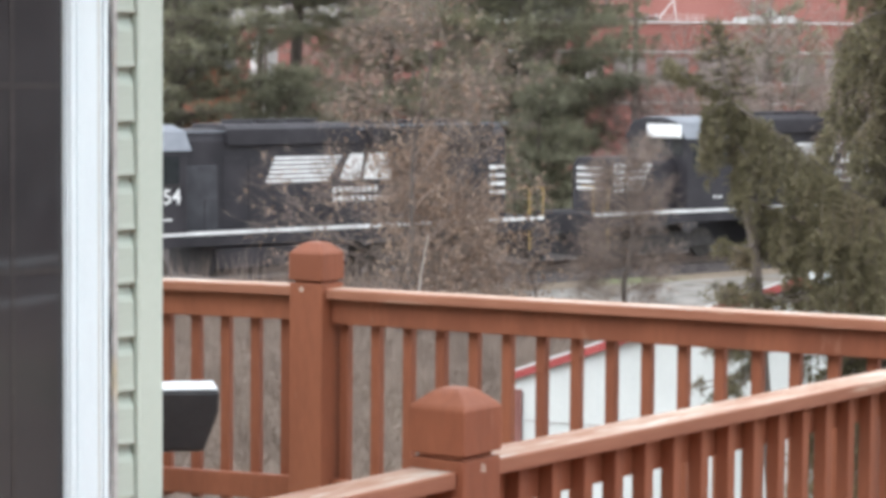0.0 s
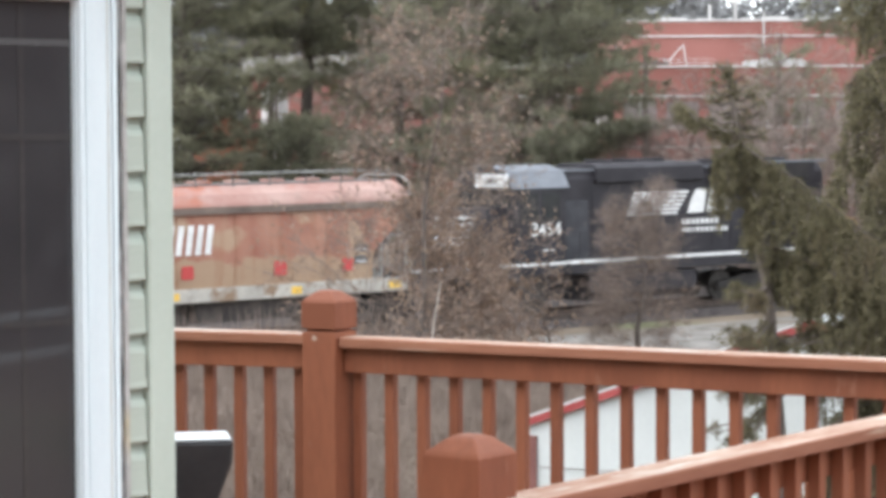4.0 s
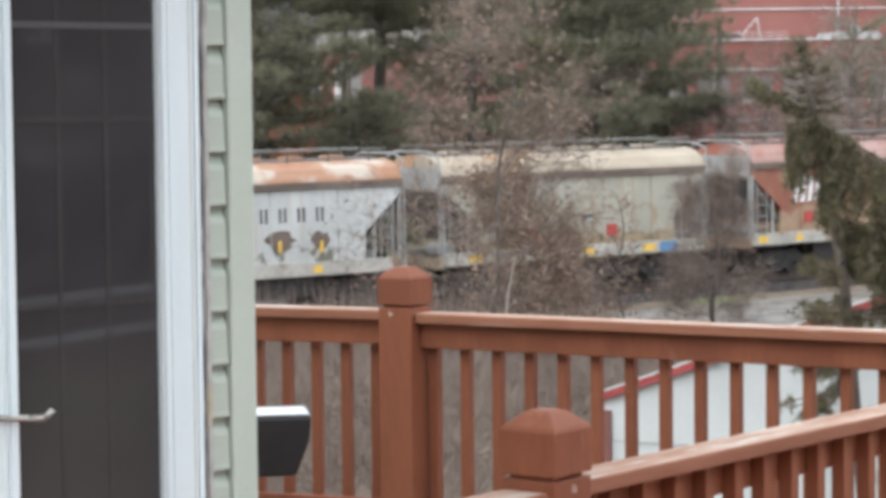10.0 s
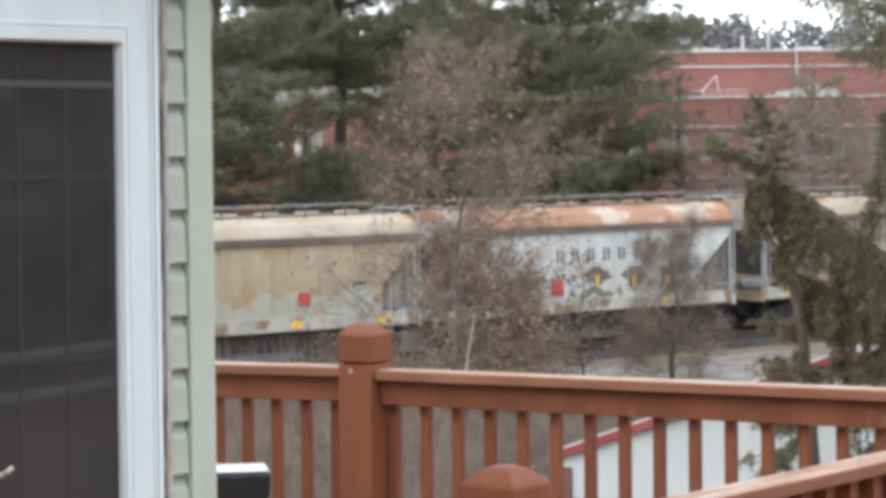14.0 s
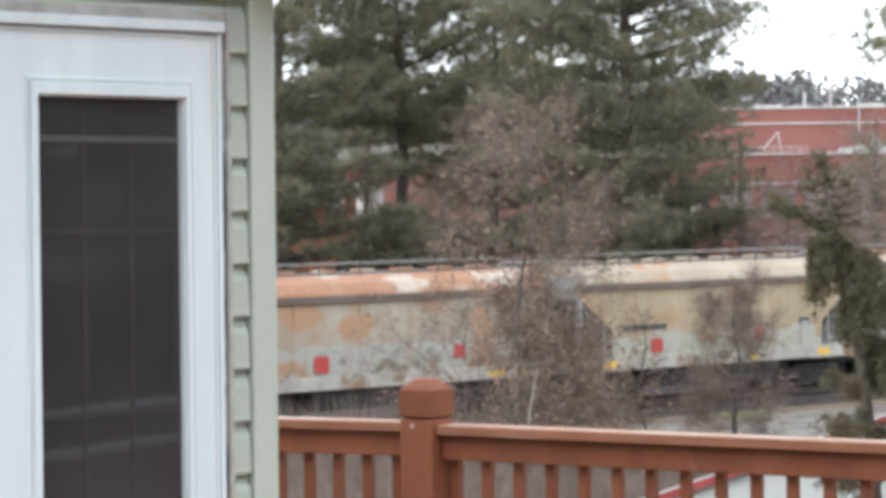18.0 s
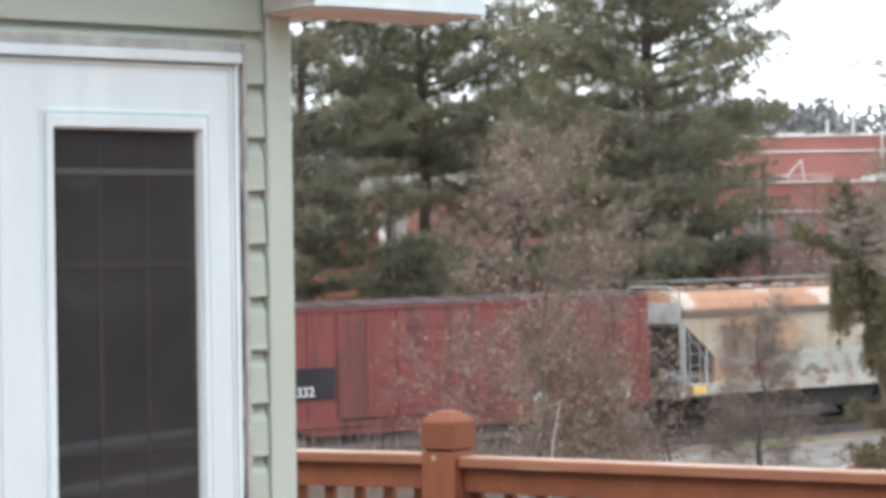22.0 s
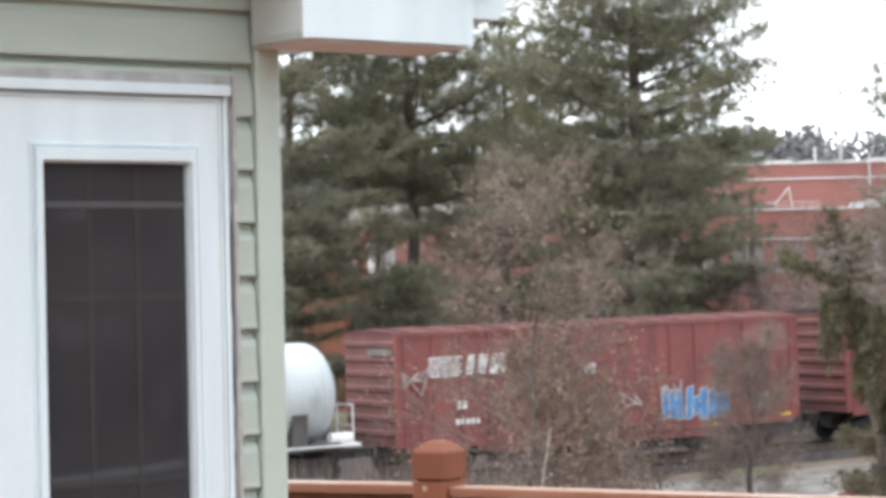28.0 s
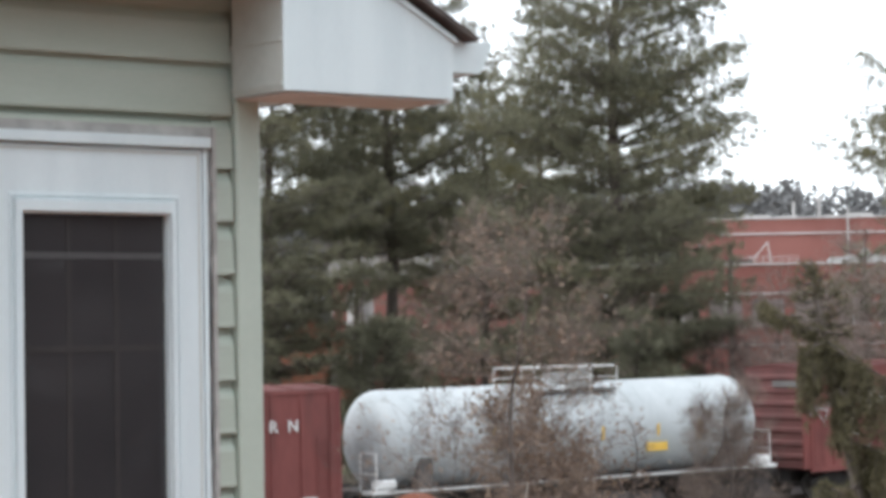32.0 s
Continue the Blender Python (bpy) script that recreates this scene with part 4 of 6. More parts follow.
for x, y, h, sd in ((15.2, 90.0, 7.6, 61), (11.2, 95.0, 7.0, 62), (17.4, 94.0, 8.2, 63), (14.0, 84.0, 6.2, 64), (7.4, 97.0, 6.5, 65), (12.0, 89.0, 9.5, 66), (16.0, 87.0, 9.0, 67), (18.6, 99.0, 10.0, 68), (9.6, 99.0, 8.0, 69)):
    leafy_tree("bare_tree", x, y, "bare brown tree before the brick factory", "tree", sd, h, 2, 2500, M["twig"], first=0.08, leaf=0.10, bough=0.60, group="bare trees")
stem = thing("birch_stem", pose(-0.62, 52.0, ground_z(-0.62, 52.0)), "thin pale leaning birch stem", "tree")
put("trunk", stem_mesh([((0, 0, -0.2), (0.05, 0, 1.2), 0.024, 0.02), ((0.05, 0, 1.2), (0.14, 0, 2.1), 0.02, 0.016), ((0.14, 0, 2.1), (0.30, 0, 3.0), 0.016, 0.010)], M["pale_stem"], 6), stem)

weeping_spruce(2.85, 24.0, "weeping olive green spruce beside the white shed", 3)
spruce(4.72, 25.0, 11.5, "tall drooping spruce beside the white shed", 14, reach=2.2, step=0.38)

# thicket of dry brush between the deck and the railway
rng = np.random.default_rng(77)
n = 5200
px = rng.uniform(-14, 10, n)
py = rng.uniform(30, 66, n)
keep = (py < 62 - 0.12 * (px - 2) ** 2 * (px > 2)) & (py < 67 + 0.70 * px + 4) & ~((px > 0.2) & (py < 33)) & ~((px > 2.0) & (py > 58))
px, py = px[keep], py[keep]
cen = np.array([(a, b, ground_z(a, b) - 0.05) for a, b in zip(px, py)])
v1, f1 = blades(rng, cen, np.tile((0, 0, 1.0), (len(cen), 1)), 12, 1.05, 0.016, 0.60)
v2, f2 = blades(rng, cen + rng.normal(0, 0.25, cen.shape) * (1, 1, 0) + (0, 0, 0.5), np.tile((0, 0, 0.5), (len(cen), 1)), 12, 0.55, 0.015, 0.9)
ob = new("brush_thicket", from_arrays("brush_thicket", np.concatenate([v1, v2]), np.concatenate([f1, f2 + len(v1)]), M["brush"]))
tagged(ob, "tangled grey-brown dry brush on the slope", "brush", kind="stuff")
n = 900
px = 0.3 + 8.5 * rng.uniform(0, 1, n) ** 1.6
py = rng.uniform(46, 60.5, n)
cen = np.array([(a, b, ground_z(a, b) - 0.05) for a, b in zip(px, py)])
v1, f1 = blades(rng, cen, np.tile((0, 0, 1.0), (n, 1)), 8, 1.0, 0.016, 0.45)
v2, f2 = blades(rng, cen + (0, 0, 0.5), np.tile((0, 0, 0.6), (n, 1)), 10, 0.45, 0.012, 0.8)
ob = new("weeds", from_arrays("weeds", np.concatenate([v1, v2]), np.concatenate([f1, f2 + len(v1)]), M["brush"]))
tagged(ob, "sparse dry weeds along the gravel road", "weeds", kind="stuff")
# taller canes near the track
n = 420
px = rng.uniform(-13, 2, n)
py = 66 + 0.716 * px - rng.uniform(0.5, 7, n) + 3.0
cen = np.array([(a, b, ground_z(a, b) - 0.05) for a, b in zip(px, py)])
v1, f1 = blades(rng, cen, np.tile((0, 0, 1.0), (n, 1)), 6, 1.9, 0.020, 0.28)
ob = new("bare_canes", from_arrays("bare_canes", v1, f1, M["beech_twig"]))
tagged(ob, "bare upright canes along the railway", "brush", kind="stuff")

# ---- white shed with red trim ----
shed = thing("shed", pose(0.90, 29.67, 0, 0, 0, -25), "white gabled shed with red roof trim", "shed")
bm = bmesh.new()
slab(bm, [(0, -4.8), (7.3, -4.8), (7.3, -1.96), (3.65, -0.66), (0, -1.96)], 1, 0.0, 8.0)
part("wall", bm, M["shed_white"], shed)
for k in range(15):
    x = 0.30 + k * 0.48
    top = -1.96 + (1.30 / 3.65) * (x if x < 3.65 else 7.3 - x) - 0.05
    boxpart("wall_batten", shed, M["shed_white"], (x - 0.010, x + 0.010, -0.010, -0.001, -4.8, top))
boxpart("wall_seam", shed, M["flat_roof"], (0.05, 7.25, -0.014, -0.001, -2.53, -2.515))
for xa, xb in ((-0.02, 3.65), (7.36, 3.65)):
    bm = bmesh.new()
    slab(bm, [(xa, -2.03), (xb, -0.70), (xb, -0.60), (xa, -1.93)], 1, -0.08, -0.012)
    part("rake_board", bm, M["shed_red"], shed, "red rake board")
    bm = bmesh.new()
    slab(bm, [(xa, -1.928), (xb, -0.598), (xb, -0.57), (xa, -1.90)], 1, -0.07, 8.1)
    part("roof", bm, M["shed_white"], shed, "white metal roof")
boxpart("corner_board", shed, M["shed_corner"], (-0.07, 0.12, -0.045, -0.002, -4.8, -2.14), label="red corner board")
boxpart("corner_board", shed, M["shed_red"], (7.18, 7.33, -0.045, -0.002, -4.8, -2.0), label="red corner board")

# ---- brick factory ----
fac = thing("factory", pose(0, 182, 0, 0, 0, 0), "long two-tier red brick factory with pale coping", "factory")


def block(x0, x1, y0, y1, top, m):
    boxpart("wall", fac, m, (x0, x1, y0, y1, -4.8, top))
    boxpart("roof", fac, M["flat_roof"], (x0 + 0.3, x1 - 0.3, y0 + 0.3, y1 - 0.3, top + 0.002, top + 0.15))
    boxpart("coping", fac, M["coping"], (x0 - 0.1, x1 + 0.1, y0 - 0.12, y0 + 0.3, top + 0.003, top + 0.14), label="pale coping")


block(13.0, 70.0, 2.0, 40.0, 10.2, M["brick"])
boxpart("band", fac, M["coping"], (13.5, 70.0, 1.85, 1.995, 9.02, 9.14), label="pale band under the parapet")
block(-4.0, 70.0, -12.0, 1.9, 6.3, M["brick"])
boxpart("band", fac, M["coping"], (-4.0, 70.0, -12.12, -12.005, 4.20, 4.36), label="pale band above the windows")
for k in range(21):
    x = -3 + k * 3.0
    w = boxpart("window", fac, M["win_dark"], (x, x + 2.3, -12.06, -12.004, 2.1, 3.9))
    boxpart("window_frame", w, M["coping"], (x - 0.1, x + 2.4, -12.10, -12.062, 1.95, 2.09))
    boxpart("window_frame", w, M["coping"], (x + 1.1, x + 1.2, -12.10, -12.062, 2.1, 3.9))
boxpart("band", fac, M["coping"], (8.0, 70.0, -12.13, -12.005, 0.60, 0.72), label="pale sill band")
# roof fittings
rnd = random.Random(8)
for x, w, h in ((16.0, 2.2, 0.5), (19.0, 1.4, 0.35), (24.2, 2.0, 0.6), (22.5, 1.1, 0.4), (27.5, 1.8, 0.5), (31.0, 1.4, 0.6)):
    boxpart("roof_unit", fac, M["coping"], (x, x + w, 6.0, 8.0, 10.35, 10.42 + 0.55 * h), bevel=0.03)
for x, h in ((22.1, 1.5), (20.1, 1.2)):
    bm = bmesh.new()
    tube(bm, (x, 7, 10.35), (x, 7, 10.3 + h), 0.11, sides=8)
    tube(bm, (x, 7, 10.3 + h), (x, 7, 10.55 + h), 0.34 if h > 1.3 else 0.12, sides=8)
    part("vent_stack", bm, M["coping"], fac, "pale roof vent stack")
bm = bmesh.new()
for k in range(9):
    x = 13.6 + k * 0.62
    tube(bm, (x, -10, 6.4), (x, -10, 7.0 - 0.1 * (k % 3)), 0.018, sides=5)
for z in (6.7, 6.95):
    tube(bm, (13.6, -10, z), (18.6, -10, z), 0.018, sides=5)
tube(bm, (15.0, -10, 6.4), (16.4, -10, 8.0), 0.045, sides=5)
tube(bm, (16.6, -10, 6.4), (16.4, -10, 8.0), 0.045, sides=5)
part("pipe_rack", bm, M["coping"], fac, "pale pipes and railings on the lower roof")
bm = bmesh.new()
slab(bm, [(20.5, 6.35), (25.5, 6.35), (25.0, 6.9), (23.8, 7.0), (23.3, 7.6), (22.9, 7.0), (20.8, 6.8)], 1, -10.4, -9.6)
part("roof_unit", bm, M["flat_roof"], fac)
boxpart("downpipe", fac, M["coping"], (23.6, 23.72, 1.7, 1.9, 6.6, 10.9))

brick = thing("brick_house", pose(-13.4, 119, 0, 0, 0, 8), "small orange brick house behind pines", "house")
bm = bmesh.new()
slab(bm, [(0, -4.8), (4.2, -4.8), (4.2, 1.2), (2.1, 2.7), (0, 1.2)], 1, 0, 7)
part("wall", bm, M["brick_orange"], brick)
for xa in (-0.2, 4.4):
    bm = bmesh.new()
    slab(bm, [(xa, 1.06), (2.1, 2.72), (2.1, 2.86), (xa, 1.2)], 1, -0.2, 7.2)
    part("roof", bm, M["shingle"], brick)
win = boxpart("window", brick, M["win_dark"], (2.9, 3.7, -0.05, -0.004, -0.6, 0.5))
boxpart("window_frame", win, M["coping"], (2.8, 3.8, -0.09, -0.051, 0.5, 0.72))
boxpart("window_frame", win, M["coping"], (2.8, 3.8, -0.09, -0.051, -0.75, -0.6))
# white storage dome seen through the pines
dome = thing("storage_tank", pose(-9.85, 131, 0), "small white domed storage tank behind pines", "tank")
bm = bmesh.new()
ring_body(bm, [[(r * math.cos(a), r * math.sin(a), z) for a in [k * math.pi / 8 for k in range(16)]] for z, r in ((-4.8, 0.75), (3.9, 0.75), (4.2, 0.62), (4.4, 0.35), (4.46, 0.05))])
part("tank_shell", bm, M["coping"], dome, smooth=True)
# low white-roofed building seen in gaps of the pines
low = thing("warehouse", pose(-13.0, 150, 0), "low brick warehouse with pale roof behind the pines", "warehouse")
boxpart("wall", low, M["brick"], (0, 13.5, 0, 12, -4.8, 5.3))
boxpart("roof", low, M["coping"], (-0.2, 13.7, -0.2, 12, 5.303, 6.6), label="pale metal roof")
for k in range(9):
    boxpart("roof_seam", low, M["flat_roof"], (0.4 + k * 1.5, 0.55 + k * 1.5, -0.26, -0.203, 5.31, 6.59))

# utility poles
for x, y in ((5.75, 100.0), (9.4, 118.0)):
    u = thing("utility_pole", pose(x, y, GZ), "weathered wooden utility pole", "utility pole", "utility poles")
    bm = bmesh.new()
    tube(bm, (0, 0, -0.2), (0, 0, 10.5), 0.17, 0.12, 9)
    part("pole", bm, M["bark"], u)
    boxpart("crossarm", u, M["bark"], (-1.1, 1.1, -0.18, -0.06, 9.6, 9.75))
    for dx in (-0.95, 0.95):
        bm = bmesh.new()
        tube(bm, (dx, -0.12, 9.75), (dx, -0.12, 9.92), 0.05, sides=6)
        part("insulator", bm, M["coping"], u)
wires = thing("overhead_wires", pose(0, 0, 0), "thin overhead utility wires", "wires")
for z0, dx in ((5.25, -0.95), (5.25, 0.95)):
    bm = bmesh.new()
    a, b = Vector((5.75 + dx, 100 - 0.12, GZ + 9.93)), Vector((9.4 + dx, 118 - 0.12, GZ + 9.93))
    pts = [a.lerp(b, k / 8) - Vector((0, 0, 0.5 * math.sin(math.pi * k / 8))) for k in range(9)]
    rail_pts = list(zip(pts, pts[1:]))
    for p, q in rail_pts:
        tube(bm, p, q, 0.015, sides=4)
    part("wire", bm, M["black_metal"], wires)

# ---- distant wooded ridge, and unseen woods round the yard ----


def woods(name, label, seed, spots, hgt, wide, per, n, length, width):
    """Many rough tree crowns in one sheet of small leaves."""
    rng = np.random.default_rng(seed)
    x, y = spots(rng)
    h = hgt * (1 + 0.03 * np.sin(x * 0.06) + rng.normal(0, 0.035, len(x)))
    u = rng.uniform(0, 1, (len(x), per)) ** 0.7
    cx = x[:, None] + rng.normal(0, wide, u.shape) * (1.1 - u)
    cy = y[:, None] + rng.normal(0, wide, u.shape) * (1.1 - u)
    cs = np.stack([cx, cy, -4.5 + h[:, None] * u], -1).reshape(-1, 3)
    v, f = blades(rng, cs, np.tile((0, 0, 0.6), (len(cs), 1)), n, length, width, 0.8)
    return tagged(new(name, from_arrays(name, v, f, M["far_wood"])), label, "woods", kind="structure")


def ridge(rng):
    return rng.uniform(-62, 115, 1050), rng.uniform(380, 450, 1050)


def ring(rng):
    a = np.concatenate([rng.uniform(math.pi * 0.72, math.pi * 2.22, 330)])
    r = rng.uniform(48, 75, 330)
    return r * np.cos(a), 6 + r * np.sin(a)


woods("backdrop_woods", "wooded ridge on the horizon, greyed in colour for haze", 5, ridge, 28.5, 4.6, 32, 4, 1.4, 0.75)
# added out of view so the door pane reflects something dark
woods("woods_round_yard", "unseen woods round the yard, added to darken reflections", 6, ring, 15.0, 2.6, 60, 4, 1.3, 0.8)

# ---- more materials ----
M["loco_black"] = surface("locomotive_black_paint", (0.018, 0.0165, 0.020), (0.034, 0.031, 0.036), 1.2, 0.6, spec=0.3, c3=(0.048, 0.043, 0.043), patch=0.64, patch_scale=2.0)
M["loco_grey"] = surface("sooty_grey_paint", (0.036, 0.036, 0.041), (0.060, 0.060, 0.067), 2, 0.75, spec=0.3)
M["mark_white"] = surface("white_lettering", (0.62, 0.62, 0.61), (0.78, 0.78, 0.77), 3, 0.6)
M["mark_chalk"] = surface("worn_chalk_marks", (0.30, 0.24, 0.23), (0.52, 0.47, 0.46), 6, 0.8)
M["mark_dark"] = surface("dark_lettering", (0.07, 0.07, 0.075), (0.11, 0.11, 0.11), 3, 0.7)
M["mark_red"] = surface("red_placard", (0.40, 0.045, 0.045), (0.50, 0.065, 0.06), 3, 0.6)
M["mark_yellow"] = surface("yellow_placard", (0.68, 0.42, 0.06), (0.80, 0.52, 0.10), 4, 0.6)
M["tag_blue"] = surface("blue_spray_paint", (0.04, 0.16, 0.36), (0.08, 0.26, 0.50), 3, 0.6, c3=(0.55, 0.66, 0.74), patch=0.66, patch_scale=3)
M["yellow_rail"] = surface("faded_yellow_paint", (0.42, 0.27, 0.08), (0.55, 0.37, 0.14), 4, 0.6)
M["truck"] = surface("grimy_truck_steel", (0.020, 0.018, 0.018), (0.045, 0.040, 0.037), 5, 0.85)
M["wheel"] = surface("worn_wheel_steel", (0.030, 0.026, 0.024), (0.07, 0.062, 0.055), 6, 0.6, metal=0.4)
M["glass_dark"] = surface("cab_glass", (0.015, 0.018, 0.02), (0.03, 0.033, 0.036), 2, 0.12)
M["tank_white"] = surface("grimy_white_tank", (0.42, 0.455, 0.465), (0.52, 0.55, 0.56), 0.9, 0.5, c3=(0.36, 0.38, 0.385), patch=0.58, patch_scale=0.8, stretch=(1.2, 1, 0.6), fine=6.0)
M["tank_grime"] = surface("soot_grey_steel", (0.06, 0.055, 0.052), (0.13, 0.12, 0.115), 1.2, 0.7)
M["box_red"] = surface("oxide_red_boxcar", (0.165, 0.045, 0.041), (0.225, 0.066, 0.058), 0.7, 0.68, c3=(0.15, 0.047, 0.042), patch=0.55, patch_scale=0.9, stretch=(1, 1, 0.3), fine=6.0)
M["box_red_worn"] = surface("weathered_red_boxcar", (0.170, 0.043, 0.040), (0.235, 0.064, 0.058), 0.9, 0.72, c3=(0.135, 0.047, 0.044), patch=0.53, patch_scale=0.9, stretch=(1.6, 1, 0.25), fine=6.0)
# boxcar ends: the body red, darkened to carry their shadow
M["box_end"] = surface("sooty_red_end", (0.105, 0.042, 0.040), (0.165, 0.060, 0.054), 0.8, 0.75)
M["box_roof"] = surface("dull_red_roof", (0.105, 0.043, 0.041), (0.16, 0.072, 0.067), 0.6, 0.75, stretch=(1, 0.2, 1), spec=0.1)
M["hop_red"] = weathered("rusty_red_hopper", (0.27, 0.108, 0.075), (0.37, 0.195, 0.140), (0.25, 0.095, 0.050), 0.5, patch=(0.40, 0.29, 0.20), patch_at=0.53, patch_scale=0.55, low=(0.37, 0.265, 0.18), low_z=2.25)
M["hop_white"] = weathered("weathered_cream_hopper", (0.34, 0.327, 0.275), (0.42, 0.398, 0.335), (0.29, 0.20, 0.125), 0.55, patch=(0.34, 0.235, 0.14), patch_at=0.60, patch_scale=0.6, low=(0.35, 0.26, 0.165), low_z=1.80, grime=(0.20, 0.16, 0.11), grime_z=1.7)
M["hop_southern"] = weathered("chalky_white_hopper", (0.44, 0.46, 0.45), (0.56, 0.57, 0.56), (0.36, 0.27, 0.20), 0.40, patch=(0.45, 0.33, 0.26), patch_at=0.60, patch_scale=0.7, grime=(0.13, 0.12, 0.085), grime_z=2.15)
M["hop_tan"] = weathered("tan_hopper", (0.36, 0.285, 0.19), (0.44, 0.365, 0.26), (0.33, 0.20, 0.10), 0.45, patch=(0.40, 0.27, 0.14), patch_at=0.58, low=(0.43, 0.44, 0.39), low_z=2.15)
M["hop_mixed"] = weathered("patchy_cream_hopper", (0.36, 0.31, 0.24), (0.43, 0.39, 0.32), (0.34, 0.20, 0.11), 0.45, patch=(0.42, 0.25, 0.15), patch_at=0.50, patch_scale=0.55, low=(0.41, 0.42, 0.39), low_z=2.35, grime=(0.19, 0.15, 0.11), grime_z=1.9)
M["rust_roof"] = surface("rusted_orange_roof", (0.335, 0.168, 0.102), (0.40, 0.255, 0.182), 0.8, 0.7, c3=(0.48, 0.41, 0.345), patch=0.55, patch_scale=0.8, fine=6.0, spec=0.1)
M["cream_roof"] = surface("dusty_cream_roof", (0.345, 0.285, 0.215), (0.44, 0.38, 0.305), 0.8, 0.7, c3=(0.42, 0.25, 0.15), patch=0.58, patch_scale=0.7, fine=6.0, spec=0.1)
M["pink_roof"] = surface("faded_pink_roof", (0.30, 0.162, 0.138), (0.385, 0.262, 0.23), 0.8, 0.7, c3=(0.34, 0.14, 0.10), patch=0.56, patch_scale=0.7, fine=6.0, spec=0.1)
M["board_grey"] = surface("rusty_walkway_steel", (0.13, 0.122, 0.116), (0.20, 0.19, 0.18), 3, 0.75, spec=0.1)
# hopper end bays: their shade is put into this dark grey
M["end_dark"] = surface("sooty_hopper_end", (0.135, 0.125, 0.120), (0.205, 0.192, 0.184), 1.5, 0.85, spec=0.1)
M["sill_pale"] = surface("chalky_side_sill", (0.33, 0.31, 0.275), (0.48, 0.455, 0.41), 1.5, 0.75, c3=(0.24, 0.165, 0.11), patch=0.58, patch_scale=1.2, fine=6.0)
# brown for the painted eave shade, and for real grime patches
M["eave_shade_and_grime"] = surface("rusty_brown_eave_plate", (0.105, 0.078, 0.066), (0.19, 0.145, 0.12), 1.0, 0.85)
# sky light on the locomotive roofs, put into the colour
M["loco_roof"] = surface("faded_blue_grey_paint", (0.15, 0.16, 0.18), (0.20, 0.212, 0.232), 2, 0.6, spec=0.1)
M["dark_roof"] = surface("sooty_boxcar_roof", (0.045, 0.032, 0.032), (0.095, 0.070, 0.068), 0.8, 0.8, c3=(0.24, 0.215, 0.21), patch=0.66, patch_scale=1.2, fine=6.0, spec=0.1)
M["steel_grey"] = surface("dull_grey_steel", (0.27, 0.27, 0.265), (0.38, 0.38, 0.365), 3, 0.65, spec=0.1)

# ---- the train: cars run along a straight track that climbs gently to the right ----
TURN, GRADE = 35.6, 0.012
TD = Vector((math.cos(radians(TURN)), math.sin(radians(TURN)), GRADE))
TN = Vector((-TD.y, TD.x, 0)).normalized()
TRACK = Vector((-6.93, 68.67, -4.25)) + TN * 1.52


def on_track(s):
    p = TRACK + TD * s
    return pose(p.x, p.y, p.z, 0, -math.degrees(math.atan(GRADE)), TURN)


def travel(t):
    """How far the train has gone after t seconds: it gathers speed."""
    return 1.05 * (3.12 * t + 0.0145 * t * t)


CARS, WHEELS = [], []


def side_box(name, car, m, x0, x1, z0, z1, y=-1.5, th=0.012, label=""):
    return boxpart(name, car, m, (x0, x1, y - th, y + 0.04, z0, z1), label=label)


def disc(name, car, m, x, z, r, y=-1.5, label=""):
    bm = bmesh.new()
    slab(bm, [(x - r, z - r * 0.8), (x - r * 0.8, z - r), (x + r * 0.8, z - r), (x + r, z - r * 0.8), (x + r, z + r * 0.8), (x + r * 0.8, z + r), (x - r * 0.8, z + r), (x - r, z + r * 0.8)], 1, y + 0.04, y - 0.014)
    return part(name, bm, m, car, label)


def words(car, text, x, z, size, m, y=-1.5, label=""):
    """Flat raised letters on the near side."""
    cu = bpy.data.curves.new("letters", "FONT")
    cu.body, cu.size, cu.extrude, cu.align_x = text, size, 0.004, "CENTER"
    cu.offset = 0.012 * size
    tmp = bpy.data.objects.new("letters", cu)
    scene.collection.objects.link(tmp)
    me = bpy.data.meshes.new_from_object(tmp.evaluated_get(bpy.context.evaluated_depsgraph_get()))
    bpy.data.objects.remove(tmp)
    me.materials.clear()
    me.materials.append(m)
    ob = new("lettering", me)
    ob.parent, ob.matrix_basis = car, pose(x, y - 0.010, z, 90, 0, 0)
    return tagged(ob, label)


